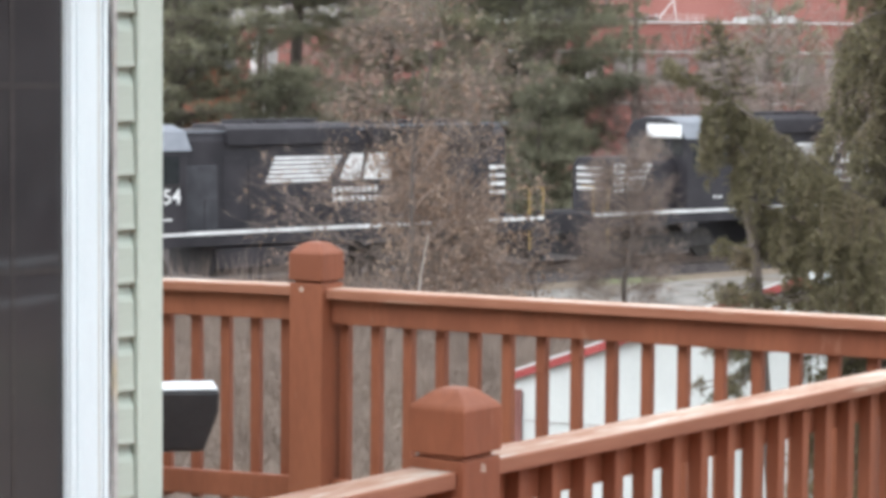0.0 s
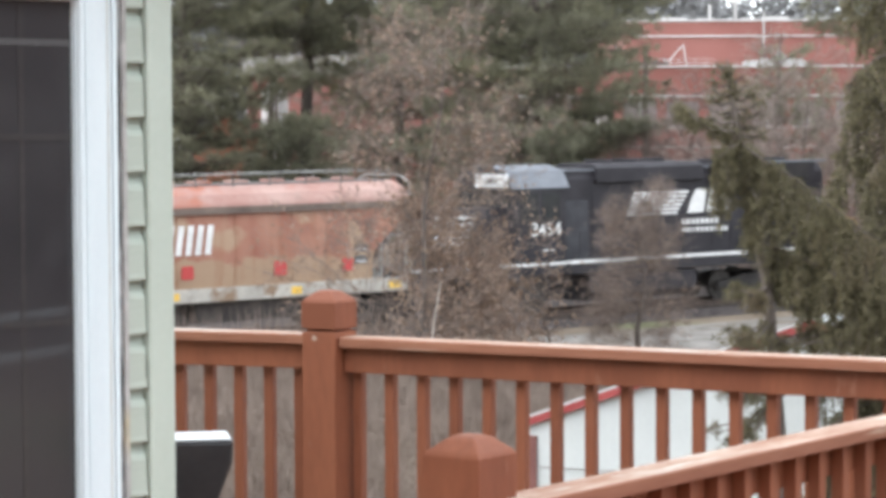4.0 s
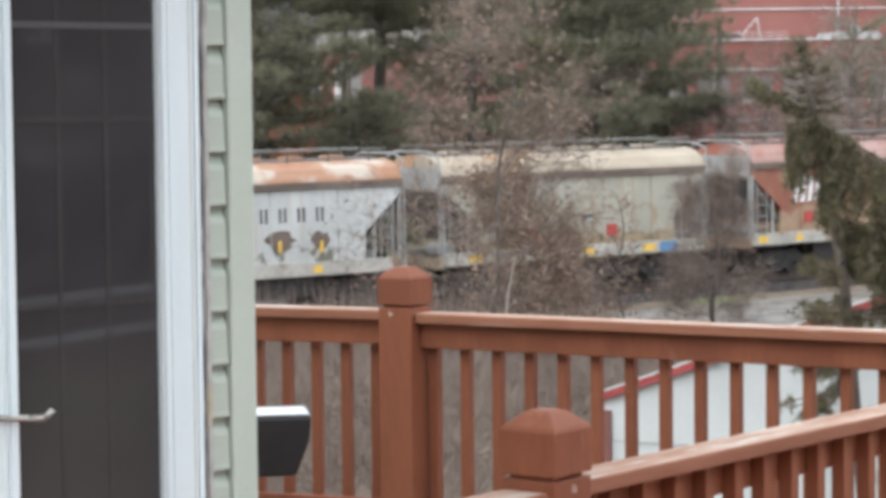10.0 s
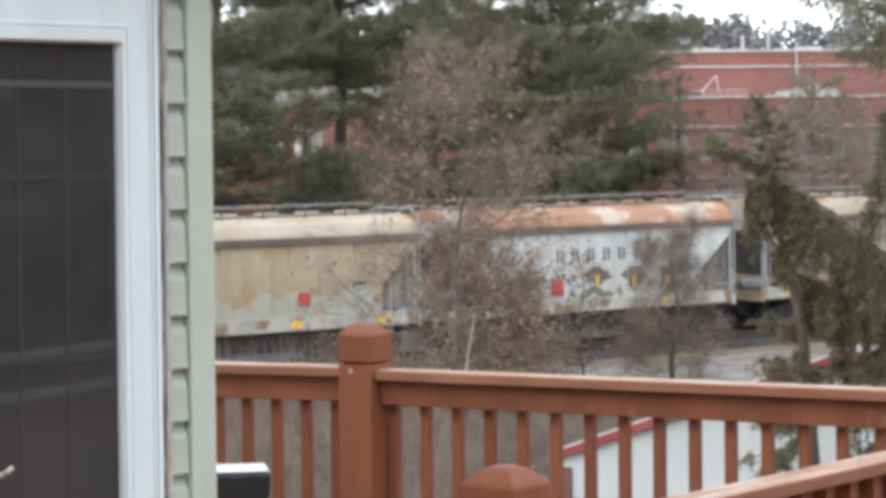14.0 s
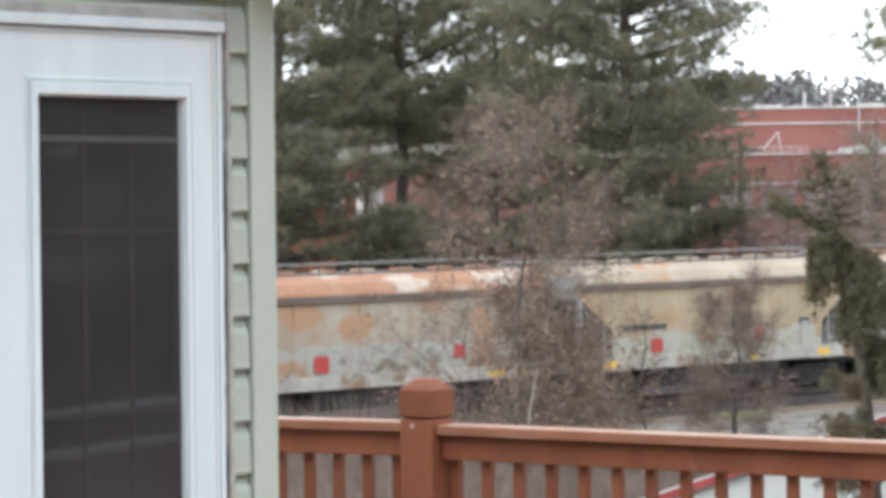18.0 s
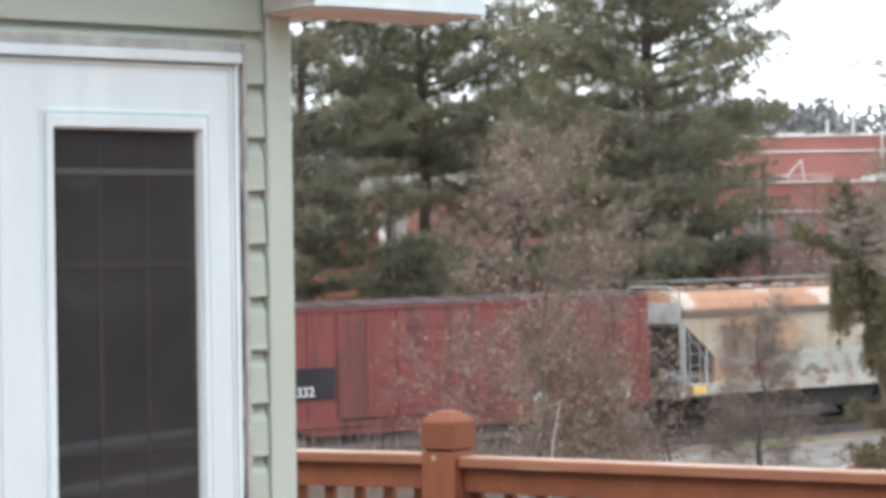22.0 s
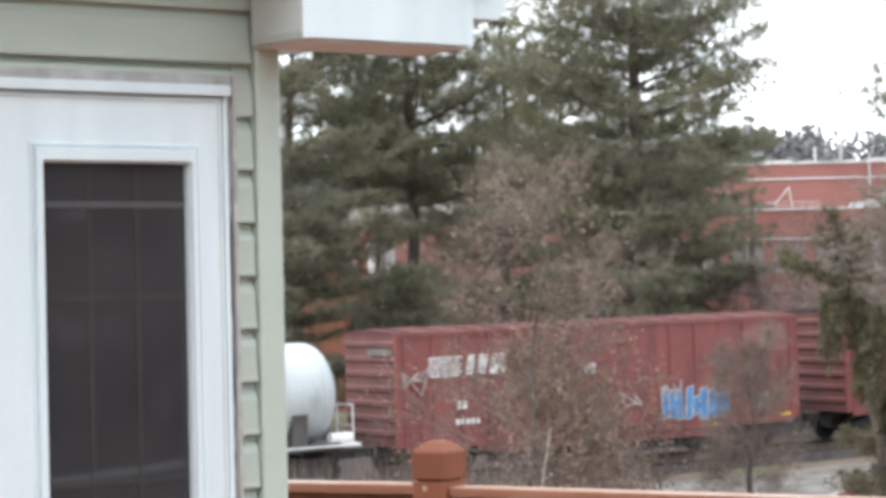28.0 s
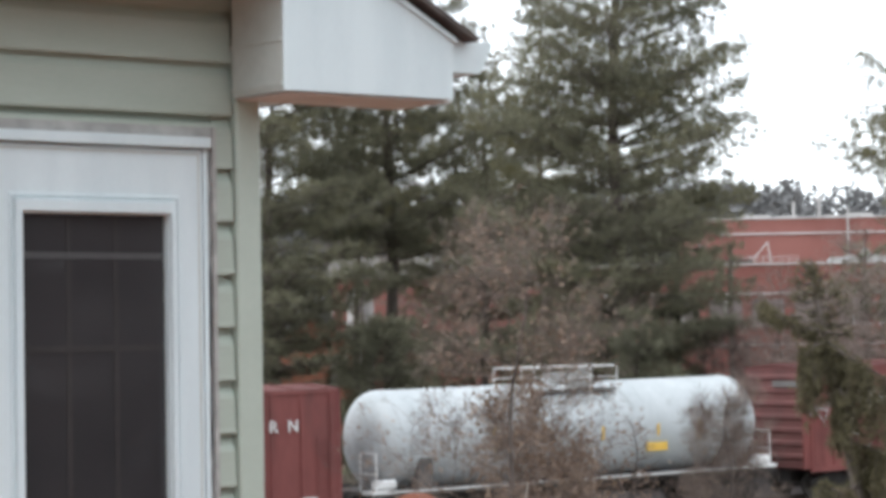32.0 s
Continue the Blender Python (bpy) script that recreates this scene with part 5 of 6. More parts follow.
def bogie(car, x, axles, r=0.46, half=0.78):
    """A truck with its side frames, springs and keyed wheelsets."""
    tr = thing("truck", pose(x, 0, 0), "", "")
    tr.parent = car
    n = len(axles)
    span = max(axles) - min(axles)
    for y in (-1.08, 0.98):
        bm = bmesh.new()
        w = span / 2
        slab(bm, [(-w - 0.32, 0.42), (-w - 0.32, 0.62), (-w * 0.45, 0.86), (w * 0.45, 0.86), (w + 0.32, 0.62), (w + 0.32, 0.42), (w - 0.25, 0.42), (w * 0.4, 0.24), (-w * 0.4, 0.24), (-w + 0.25, 0.42)], 1, y, y + 0.10)
        part("side_frame", bm, M["truck"], tr)
    bm = bmesh.new()
    box(bm, -0.2, 0.2, -0.97, 0.97, 0.55, 0.80)
    part("bolster", bm, M["truck"], tr)
    for a in axles:
        bm = bmesh.new()
        tube(bm, (0, -1.0, 0), (0, 1.0, 0), 0.085, sides=8)
        for y0, y1 in ((-0.80, -0.67), (0.67, 0.80)):
            tube(bm, (0, y0, 0), (0, y1, 0), r, sides=20)
            tube(bm, (0, y0 - 0.03, 0), (0, y0, 0), r * 0.35, sides=12)
            for k in range(3):
                an = k * 2.094
                tube(bm, (r * 0.6 * math.cos(an), y0 - 0.012, r * 0.6 * math.sin(an)), (r * 0.6 * math.cos(an), y0, r * 0.6 * math.sin(an)), 0.07, sides=8)
        ws = part("wheelset", bm, M["wheel"], tr, at=pose(a, 0, r))
        WHEELS.append((ws, a, r))


def coupler(car, x):
    s = 1 if x > 0 else -1
    boxpart("coupler", car, M["truck"], (min(x, x + s * 0.62), max(x, x + s * 0.62), -0.12, 0.12, 0.72, 1.0), bevel=0.03)


def rail_bar(bm, pts, r=0.018):
    for a, b in zip(pts, pts[1:]):
        tube(bm, a, b, r, sides=5)


def locomotive(offset, label, number):
    car = thing("locomotive", on_track(offset), label, "locomotive", "railway train")
    CARS.append((car, offset))
    boxpart("underframe", car, M["loco_black"], (-9.3, 9.85, -1.5, 1.5, 1.22, 1.60), bevel=0.02)
    side_box("sill_stripe", car, M["mark_white"], -9.2, 9.75, 1.56, 1.66, label="white stripe along the walkway edge")
    bm = bmesh.new()
    box(bm, -9.3, 9.85, -1.5, 1.5, 1.601, 1.64)
    part("walkway", bm, M["loco_black"], car)
    # long hood with rounded shoulders
    bm = bmesh.new()
    prof = [(-0.98, 1.64), (0.98, 1.64), (0.98, 4.25), (0.80, 4.52), (0.3, 4.60), (-0.3, 4.60), (-0.80, 4.52), (-0.98, 4.25)]
    slab(bm, prof, 0, -3.2, 8.62)
    part("long_hood", bm, M["loco_black"], car, bevel=0.02)
    bm = bmesh.new()
    slab(bm, [(-1.28, 3.95), (1.28, 3.95), (1.34, 4.62), (-1.34, 4.62)], 0, 3.4, 7.9)
    part("radiator_housing", bm, M["loco_black"], car, "flared radiator housing", bevel=0.03)
    for k in range(9):
        side_box("radiator_louvre", car, M["truck"], 3.7, 7.6, 4.02 + k * 0.06, 4.05 + k * 0.06, -1.325)
    # pale strips paint the highlight along the hood's roof edge
    side_box("roof_edge", car, M["loco_roof"], 3.4, 8.4, 4.60, 4.66, -1.33, 0.05, "roof edge painted pale as a sky-lit highlight")
    side_box("roof_edge", car, M["loco_roof"], -3.2, 3.38, 4.50, 4.55, -0.93, 0.05, "roof edge painted pale as a sky-lit highlight")
    bm = bmesh.new()
    slab(bm, [(-1.12, 4.10), (1.12, 4.10), (1.12, 4.58), (0.9, 4.72), (-0.9, 4.72), (-1.12, 4.58)], 0, -1.6, 3.0)
    part("brake_blister", bm, M["loco_black"], car, bevel=0.03)
    for x in (-0.6, 0.5, 1.6):
        bm = bmesh.new()
        tube(bm, (x, 0, 4.70), (x, 0, 4.84), 0.5, sides=18)
        part("fan_cowl", bm, M["loco_black"], car)
    for x in (4.4, 5.7, 7.0):
        bm = bmesh.new()
        tube(bm, (x, 0, 4.62), (x, 0, 4.76), 0.56, sides=18)
        part("fan_cowl", bm, M["loco_black"], car)
    # hood doors
    for k in range(11):
        x = -1.7 + k * 0.86
        side_box("hood_door", car, M["loco_black"], x, x + 0.80, 1.9, 3.75, -0.98, 0.02)
        side_box("latch", car, M["truck"], x + 0.7, x + 0.74, 2.7, 2.85, -1.0, 0.02)
    # equipment cabinet behind the cab
    boxpart("air_cabinet", car, M["loco_grey"], (-3.2, -1.95, -1.12, 1.12, 1.64, 3.55), bevel=0.04, label="grey air intake cabinet behind the cab")
    # cab
    bm = bmesh.new()
    slab(bm, [(-1.52, 1.64), (1.52, 1.64), (1.52, 4.02), (-1.52, 4.02)], 0, -5.25, -3.2)
    cab = part("cab", bm, M["loco_black"], car, bevel=0.03)
    bm = bmesh.new()
    slab(bm, [(-1.56, 4.0), (1.56, 4.0), (1.2, 4.55), (0.5, 4.72), (-0.5, 4.72), (-1.2, 4.55)], 0, -5.36, -3.05)
    # roof colour carries the sky's reflection
    part("cab_roof", bm, M["loco_roof"], car, "cab roof, coloured blue-grey for the sky light on it", bevel=0.02)
    bm = bmesh.new()
    slab(bm, [(-1.53, 4.01), (1.53, 4.01), (1.18, 4.53), (0.49, 4.70), (-0.49, 4.70), (-1.18, 4.53)], 0, -5.385, -5.362)
    part("cab_end", bm, M["loco_black"], car)
    for y0, y1 in ((-1.3, -0.75), (-0.6, 0.6), (0.75, 1.3)):
        boxpart("windscreen", car, M["glass_dark"], (-5.275, -5.252, y0, y1, 3.46, 3.92))
    for x0, x1 in ((-5.0, -4.3), (-4.15, -3.45)):
        side_box("cab_window", car, M["glass_dark"], x0, x1, 3.05, 3.85, -1.52)
        side_box("window_frame", car, M["truck"], x0 - 0.05, x1 + 0.05, 3.0, 3.045, -1.52, 0.03)
    # short hood, with pale bands on its side
    bm = bmesh.new()
    slab(bm, [(-0.98, 1.64), (0.98, 1.64), (0.98, 3.15), (0.75, 3.42), (-0.75, 3.42), (-0.98, 3.15)], 0, -8.12, -5.25)
    part("short_hood", bm, M["loco_black"], car, bevel=0.04)
    for k in range(5):
        z = 2.30 + k * 0.20
        side_box("nose_band", car, M["mark_white"], -7.95, -6.35 - 0.10 * (4 - k), z, z + 0.11, -0.98, 0.02)
    for k in range(4):
        boxpart("nose_band", car, M["mark_white"], (-8.15, -8.125, -0.7, 0.7, 2.35 + k * 0.22, 2.44 + k * 0.22))
    boxpart("number_board", car, M["mark_white"], (-5.45, -5.387, -1.40, 0.30, 4.04, 4.48), bevel=0.01, label="white number board across the cab end")
    # side decoration
    for k in range(6):
        z = 2.98 + k * 0.135
        side_box("logo_bar", car, M["mark_white"], -0.25 + 0.06 * k, 1.9 + 0.10 * k, z, z + 0.085, -1.0, 0.03)
    bm = bmesh.new()
    slab(bm, [(2.35, 3.0), (3.05, 3.0), (3.2, 3.78), (2.75, 3.78), (2.55, 3.5)], 1, -1.032, -1.003)
    part("logo_shape", bm, M["mark_white"], car)
    bm = bmesh.new()
    slab(bm, [(3.2, 3.0), (4.15, 3.0), (4.3, 3.38), (4.1, 3.78), (3.4, 3.78), (3.3, 3.5)], 1, -1.032, -1.003)
    part("logo_shape", bm, M["mark_white"], car)
    for z, x1 in ((2.62, 3.7), (2.36, 4.0)):
        x = 2.1
        while x < x1:
            side_box("lettering_bar", car, M["mark_white"], x, x + 0.13, z, z + 0.17, -1.0, 0.028)
            x += 0.21
    for k in range(4):
        side_box("end_band", car, M["mark_white"], 7.98, 8.56, 2.4 + k * 0.26, 2.52 + k * 0.26, -1.0, 0.03)
    if number:
        words(car, number, -4.0, 2.50, 0.60, M["mark_white"], -1.525, "white cab number")
        board = words(car, number, 0, 0, 0.34, M["mark_dark"], -1.5, "dark number on the board")
        board.matrix_basis = pose(-5.457, -0.60, 4.13, 90, 0, -90)
    side_box("lettering_bar", car, M["mark_white"], -4.1, -3.7, 2.02, 2.07, -1.525)
    # handrails
    bm = bmesh.new()
    for x in (-2.6, -1.0, 0.6, 2.2, 3.8, 5.4, 7.0, 8.6):
        rail_bar(bm, [(x, -1.47, 1.64), (x, -1.47, 2.55)], 0.016)
    rail_bar(bm, [(-2.6, -1.47, 2.55), (8.6, -1.47, 2.55)], 0.016)
    part("handrail", bm, M["loco_black"], car)
    for x in (-9.2, -8.6, 9.2, 9.75):
        bm = bmesh.new()
        rail_bar(bm, [(x, -1.46, 0.6), (x, -1.46, 2.55), (x, -0.9, 2.55)], 0.024)
        part("grab_iron", bm, M["yellow_rail"], car, "faded yellow grab iron")
    for x in (-9.0, 9.55):
        boxpart("step_well", car, M["loco_black"], (x - 0.3, x + 0.3, -1.48, -0.9, 0.45, 1.22))
        boxpart("pilot", car, M["loco_black"], (x - 0.05 + 0.25 * (1 if x > 0 else -1), x + 0.05 + 0.25 * (1 if x > 0 else -1), -1.4, 1.4, 0.25, 1.25))
        coupler(car, 9.85 if x > 0 else -9.3)
    bm = bmesh.new()
    slab(bm, [(-1.4, 0.55), (-1.1, 0.3), (1.1, 0.3), (1.4, 0.55), (1.4, 1.15), (-1.4, 1.15)], 0, -2.2, 2.4)
    part("fuel_tank", bm, M["loco_black"], car, bevel=0.04)
    bm = bmesh.new()
    tube(bm, (-2.0, -1.25, 1.35), (1.0, -1.25, 1.35), 0.14, sides=10)
    part("air_reservoir", bm, M["truck"], car)
    for x in (-5.9, 5.9):
        bogie(car, x, (-1.95, 0.0, 1.95), 0.5)
    return car


def ladder(car, x, z0, z1, y=-1.42, w=0.42, m=None, rungs=6):
    bm = bmesh.new()
    for dx in (0, w):
        tube(bm, (x + dx, y, z0), (x + dx, y, z1), 0.022, sides=5)
    for k in range(rungs):
        z = z0 + (z1 - z0) * (k + 0.5) / rungs
        tube(bm, (x, y, z), (x + w, y, z), 0.016, sides=5)
    return part("ladder", bm, m or M["steel_grey"], car)


def hopper(offset, L, body, roof, label, decor):
    car = thing("hopper_car", on_track(offset), label, "hopper car", "railway train")
    CARS.append((car, offset))
    h = L / 2

    def ring(x, low):
        zs = [low + (3.80 - low) * k / 6 for k in range(7)]
        half = [(1.5 - 0.075 * ((z - 2.6) / 1.2) ** 2, z) for z in zs]
        return [(x, -y, z) for y, z in half] + [(x, y, z) for y, z in half[::-1]]
    bm = bmesh.new()
    ring_body(bm, [ring(-h, 3.40), ring(-h + 1.26, 2.30), ring(-h + 1.28, 1.48), ring(h - 1.28, 1.48), ring(h - 1.26, 2.30), ring(h, 3.40)])
    part("body_side", bm, body, car)
    bm = bmesh.new()
    slab(bm, [(-1.54, 3.803), (1.54, 3.803), (1.50, 3.90), (1.30, 4.16), (0.95, 4.33), (0.35, 4.43), (-0.35, 4.43), (-0.95, 4.33), (-1.30, 4.16), (-1.50, 3.90)], 0, -h - 0.02, h + 0.02)
    part("roof", bm, roof, car, bevel=0.01)
    # dark band stands in for the shade below the roof edge
    side_box("eave_rail", car, M["eave_shade_and_grime"], -h, h, 3.60, 3.80, -1.5, 0.05, "dark brown band, painted shade under the roof edge")
    # weld seams of the side sheets
    for k in range(4):
        x = -h + 2.2 + (L - 4.4) * k / 3
        side_box("weld_seam", car, body, x - 0.02, x + 0.02, 1.56, 3.59, -1.5, 0.006)
    boxpart("side_sill", car, M["sill_pale"], (-h + 0.1, h - 0.1, -1.53, -1.40, 1.08, 1.476), bevel=0.01)
    boxpart("side_sill", car, M["sill_pale"], (-h + 0.1, h - 0.1, 1.40, 1.53, 1.08, 1.476), bevel=0.01)
    # end bays: sloped sheet, bulkhead, posts and ladders
    for s in (-1, 1):
        bm = bmesh.new()
        slab(bm, [(s * (h - 0.05), 3.28), (s * (h - 1.75), 1.2), (s * (h - 1.85), 1.2), (s * (h - 0.15), 3.28)], 1, -1.38, 1.38)
        part("slope_sheet", bm, M["end_dark"], car)
        boxpart("end_deck", car, M["end_dark"], (min(s * h, s * (h - 1.7)), max(s * h, s * (h - 1.7)), -1.38, 1.38, 1.02, 1.10))
        boxpart("end_sill", car, body, (min(s * (h + 0.12), s * h), max(s * (h + 0.12), s * h), -1.5, 1.5, 1.0, 1.35))
        boxpart("end_panel", car, M["steel_grey"], (min(s * (h + 0.025), s * (h + 0.004)), max(s * (h + 0.025), s * (h + 0.004)), -1.44, 1.44, 3.36, 4.05), label="pale grey upper end panel")
        bm = bmesh.new()
        rail_bar(bm, [(s * (h + 0.1), -1.46, 1.3), (s * (h + 0.1), -1.46, 4.35), (s * (h + 0.1), -0.9, 4.55), (s * (h + 0.1), 0.9, 4.55), (s * (h + 0.1), 1.46, 4.35), (s * (h + 0.1), 1.46, 1.3)], 0.035)
        part("end_frame", bm, M["steel_grey"], car, "pale grey pipe end frame")
        for y in (-1.42, 1.42):
            boxpart("corner_brace", car, M["steel_grey"], (s * (h - 0.06) - 0.05, s * (h - 0.06) + 0.05, y - 0.05, y + 0.05, 1.1, 3.4))
        boxpart("end_post", car, M["steel_grey"], (s * (h - 0.95) - 0.04, s * (h - 0.95) + 0.04, -1.46, -1.38, 1.1, 2.65))
        ladder(car, s * (h - 0.5) - 0.21, 1.15, 3.3, rungs=6)
        bm = bmesh.new()
        tube(bm, (s * (h - 0.75), -0.7, 1.5), (s * (h - 0.75), 0.3, 1.5), 0.22, sides=12)
        part("brake_cylinder", bm, M["steel_grey"], car)
        coupler(car, s * (h + 0.1))
        bogie(car, s * (h - 1.55), (-0.86, 0.86), 0.44)
    # sill hung low, plus an added slab, to darken the open underside
    boxpart("centre_sill", car, M["truck"], (-h + 0.3, h - 0.3, -0.3, 0.3, 0.46, 1.02))
    boxpart("brake_rigging", car, M["truck"], (-h + 2.9, h - 2.9, -1.25, -1.18, 0.45, 1.078))
    # discharge bays
    for k in range(3):
        x = (k - 1) * (L - 4.6) / 3
        w = (L - 5.2) / 6
        bm = bmesh.new()
        ring_body(bm, [[(x - w, -1.3, 1.45), (x + w, -1.3, 1.45), (x + w, 1.3, 1.45), (x - w, 1.3, 1.45)], [(x - 0.25, -0.7, 0.42), (x + 0.25, -0.7, 0.42), (x + 0.25, 0.7, 0.42), (x - 0.25, 0.7, 0.42)]])
        part("discharge_bay", bm, M["truck"], car)
    # running boards and hatches
    # dark strip laid in for the dark gap between the boards
    boxpart("hatch_trough", car, M["end_dark"], (-h + 0.15, h - 0.15, -0.60, 0.60, 4.36, 4.436), label="dark strip added along the roof crest under the hatches")
    for y in (-0.86, 0.76):
        boxpart("running_board", car, M["steel_grey"], (-h + 0.1, h - 0.1, y, y + 0.10, 4.70, 4.722))
    for k in range(8):
        x = -h + 0.7 + (L - 1.4) * k / 7
        for y in (-0.83, 0.79):
            boxpart("board_bracket", car, M["board_grey"], (x - 0.02, x + 0.02, y, y + 0.04, 4.33, 4.699))
        if k < 7:
            boxpart("hatch", car, roof, (x + 0.3, x + 0.85, -0.28, 0.28, 4.43, 4.52), bevel=0.02)
    decor(car, h)
    return car


def small_decals(car, h, reds, yellows, darks=()):
    for x, z, r in reds:
        disc("red_placard", car, M["mark_red"], x, z, r, -1.5, "red placard with rounded corners")
    for x, w in yellows:
        side_box("yellow_placard", car, M["mark_yellow"], x, x + w, 1.16, 1.38, -1.53, 0.012, "yellow reflective placard")
    for x, z in darks:
        side_box("stencil_panel", car, M["mark_dark"], x, x + 0.45, z, z + 0.24, -1.5)
        side_box("stencil_panel", car, M["mark_white"], x + 0.05, x + 0.40, z + 0.05, z + 0.09, -1.513)


def strokes(car, x, z, w, hgt, m):
    """A bold emblem of plain slanting bars."""
    for k in range(5):
        bm = bmesh.new()
        t, a = 0.12 * w, x + (0.02 + 0.20 * k) * w
        slab(bm, [(a, z), (a + t, z), (a + t + 0.08 * w, z + hgt), (a + 0.08 * w, z + hgt)], 1, -1.520, -1.504)
        part("emblem_bar", bm, m, car)


def decor_red(car, h):
    strokes(car, -h + 1.75, 2.45, 1.6, 0.85, M["mark_white"])
    small_decals(car, h, ((-h + 2.5, 1.95, 0.19), (-h + 5.6, 1.95, 0.21), (h - 2.2, 1.95, 0.19)), ((-h + 0.25, 0.4), (-h + 1.9, 0.3), (h - 0.75, 0.42), (h - 4.2, 0.35)), ((h - 1.95, 2.3), (h - 1.95, 1.95)))


def decor_white(car, h):
    strokes(car, -h + 1.7, 2.45, 1.75, 0.95, M["mark_dark"])
    for k in range(5):
        side_box("lettering_bar", car, M["mark_dark"], -h + 1.85 + k * 0.26, -h + 2.0 + k * 0.26, 2.02, 2.22)
    small_decals(car, h, ((-h + 3.35, 1.95, 0.2), (-h + 6.4, 1.9, 0.19)), ((-h + 0.9, 0.55), (h - 4.9, 0.35), (h - 2.6, 0.5)), ((h - 5.0, 2.2),))
    side_box("blue_patch", car, M["tag_blue"], h - 1.9, h - 1.2, 1.12, 1.42, -1.53)


def decor_southern(car, h):
    for k in range(8):
        for dx in (0.0, 0.17):
            side_box("lettering_bar", car, M["mark_dark"], -h + 3.9 + k * 0.62 + dx, -h + 3.97 + k * 0.62 + dx, 2.66, 3.08)
    for k in range(14):
        side_box("lettering_bar", car, M["mark_dark"], -h + 1.9 + k * 0.2, -h + 1.99 + k * 0.2, 2.0 + 0.05 * (k % 3), 2.16 + 0.05 * (k % 4))
    small_decals(car, h, ((-h + 3.9, 1.85, 0.24),), ((-h + 1.9, 0.12), (-h + 3.3, 0.1), (h - 3.1, 0.3)))
    rnd = random.Random(31)
    for x, z, w in ((-h + 5.5, 1.9, 0.75), (-h + 7.0, 1.85, 0.6), (-h + 2.6, 1.75, 0.45), (-h + 8.4, 1.8, 0.4)):
        bm = bmesh.new()
        slab(bm, [(x + w * rnd.uniform(0.55, 1.0) * math.cos(an), z + 0.30 + 0.34 * rnd.uniform(0.5, 1.0) * math.sin(an)) for an in [k * math.pi / 7 for k in range(14)]], 1, -1.506, -1.46)
        part("grime_patch", bm, M["eave_shade_and_grime"], car, "ragged brown grime patch")
        side_box("yellow_mark", car, M["mark_yellow"], x - 0.05, x + 0.06, z - 0.05, z + 0.30, -1.5, 0.014)


def decor_tan(car, h):
    small_decals(car, h, ((-h + 3.0, 1.8, 0.22), (h - 4.0, 2.0, 0.2)), ((-h + 0.9, 0.5), (h - 1.5, 0.5), (h - 4.5, 0.4)), ((h - 2.3, 2.2),))
    for k in range(6):
        side_box("lettering_bar", car, M["mark_dark"], -h + 1.65 + k * 0.25, -h + 2.13 + k * 0.25, 2.3, 2.48)


def decor_mixed(car, h):
    small_decals(car, h, ((-h + 3.1, 1.82, 0.24), (h - 3.2, 2.0, 0.2)), ((-h + 0.35, 0.5), (h - 2.2, 0.6), (h - 1.2, 0.4)), ((-h + 3.0, 1.14),))


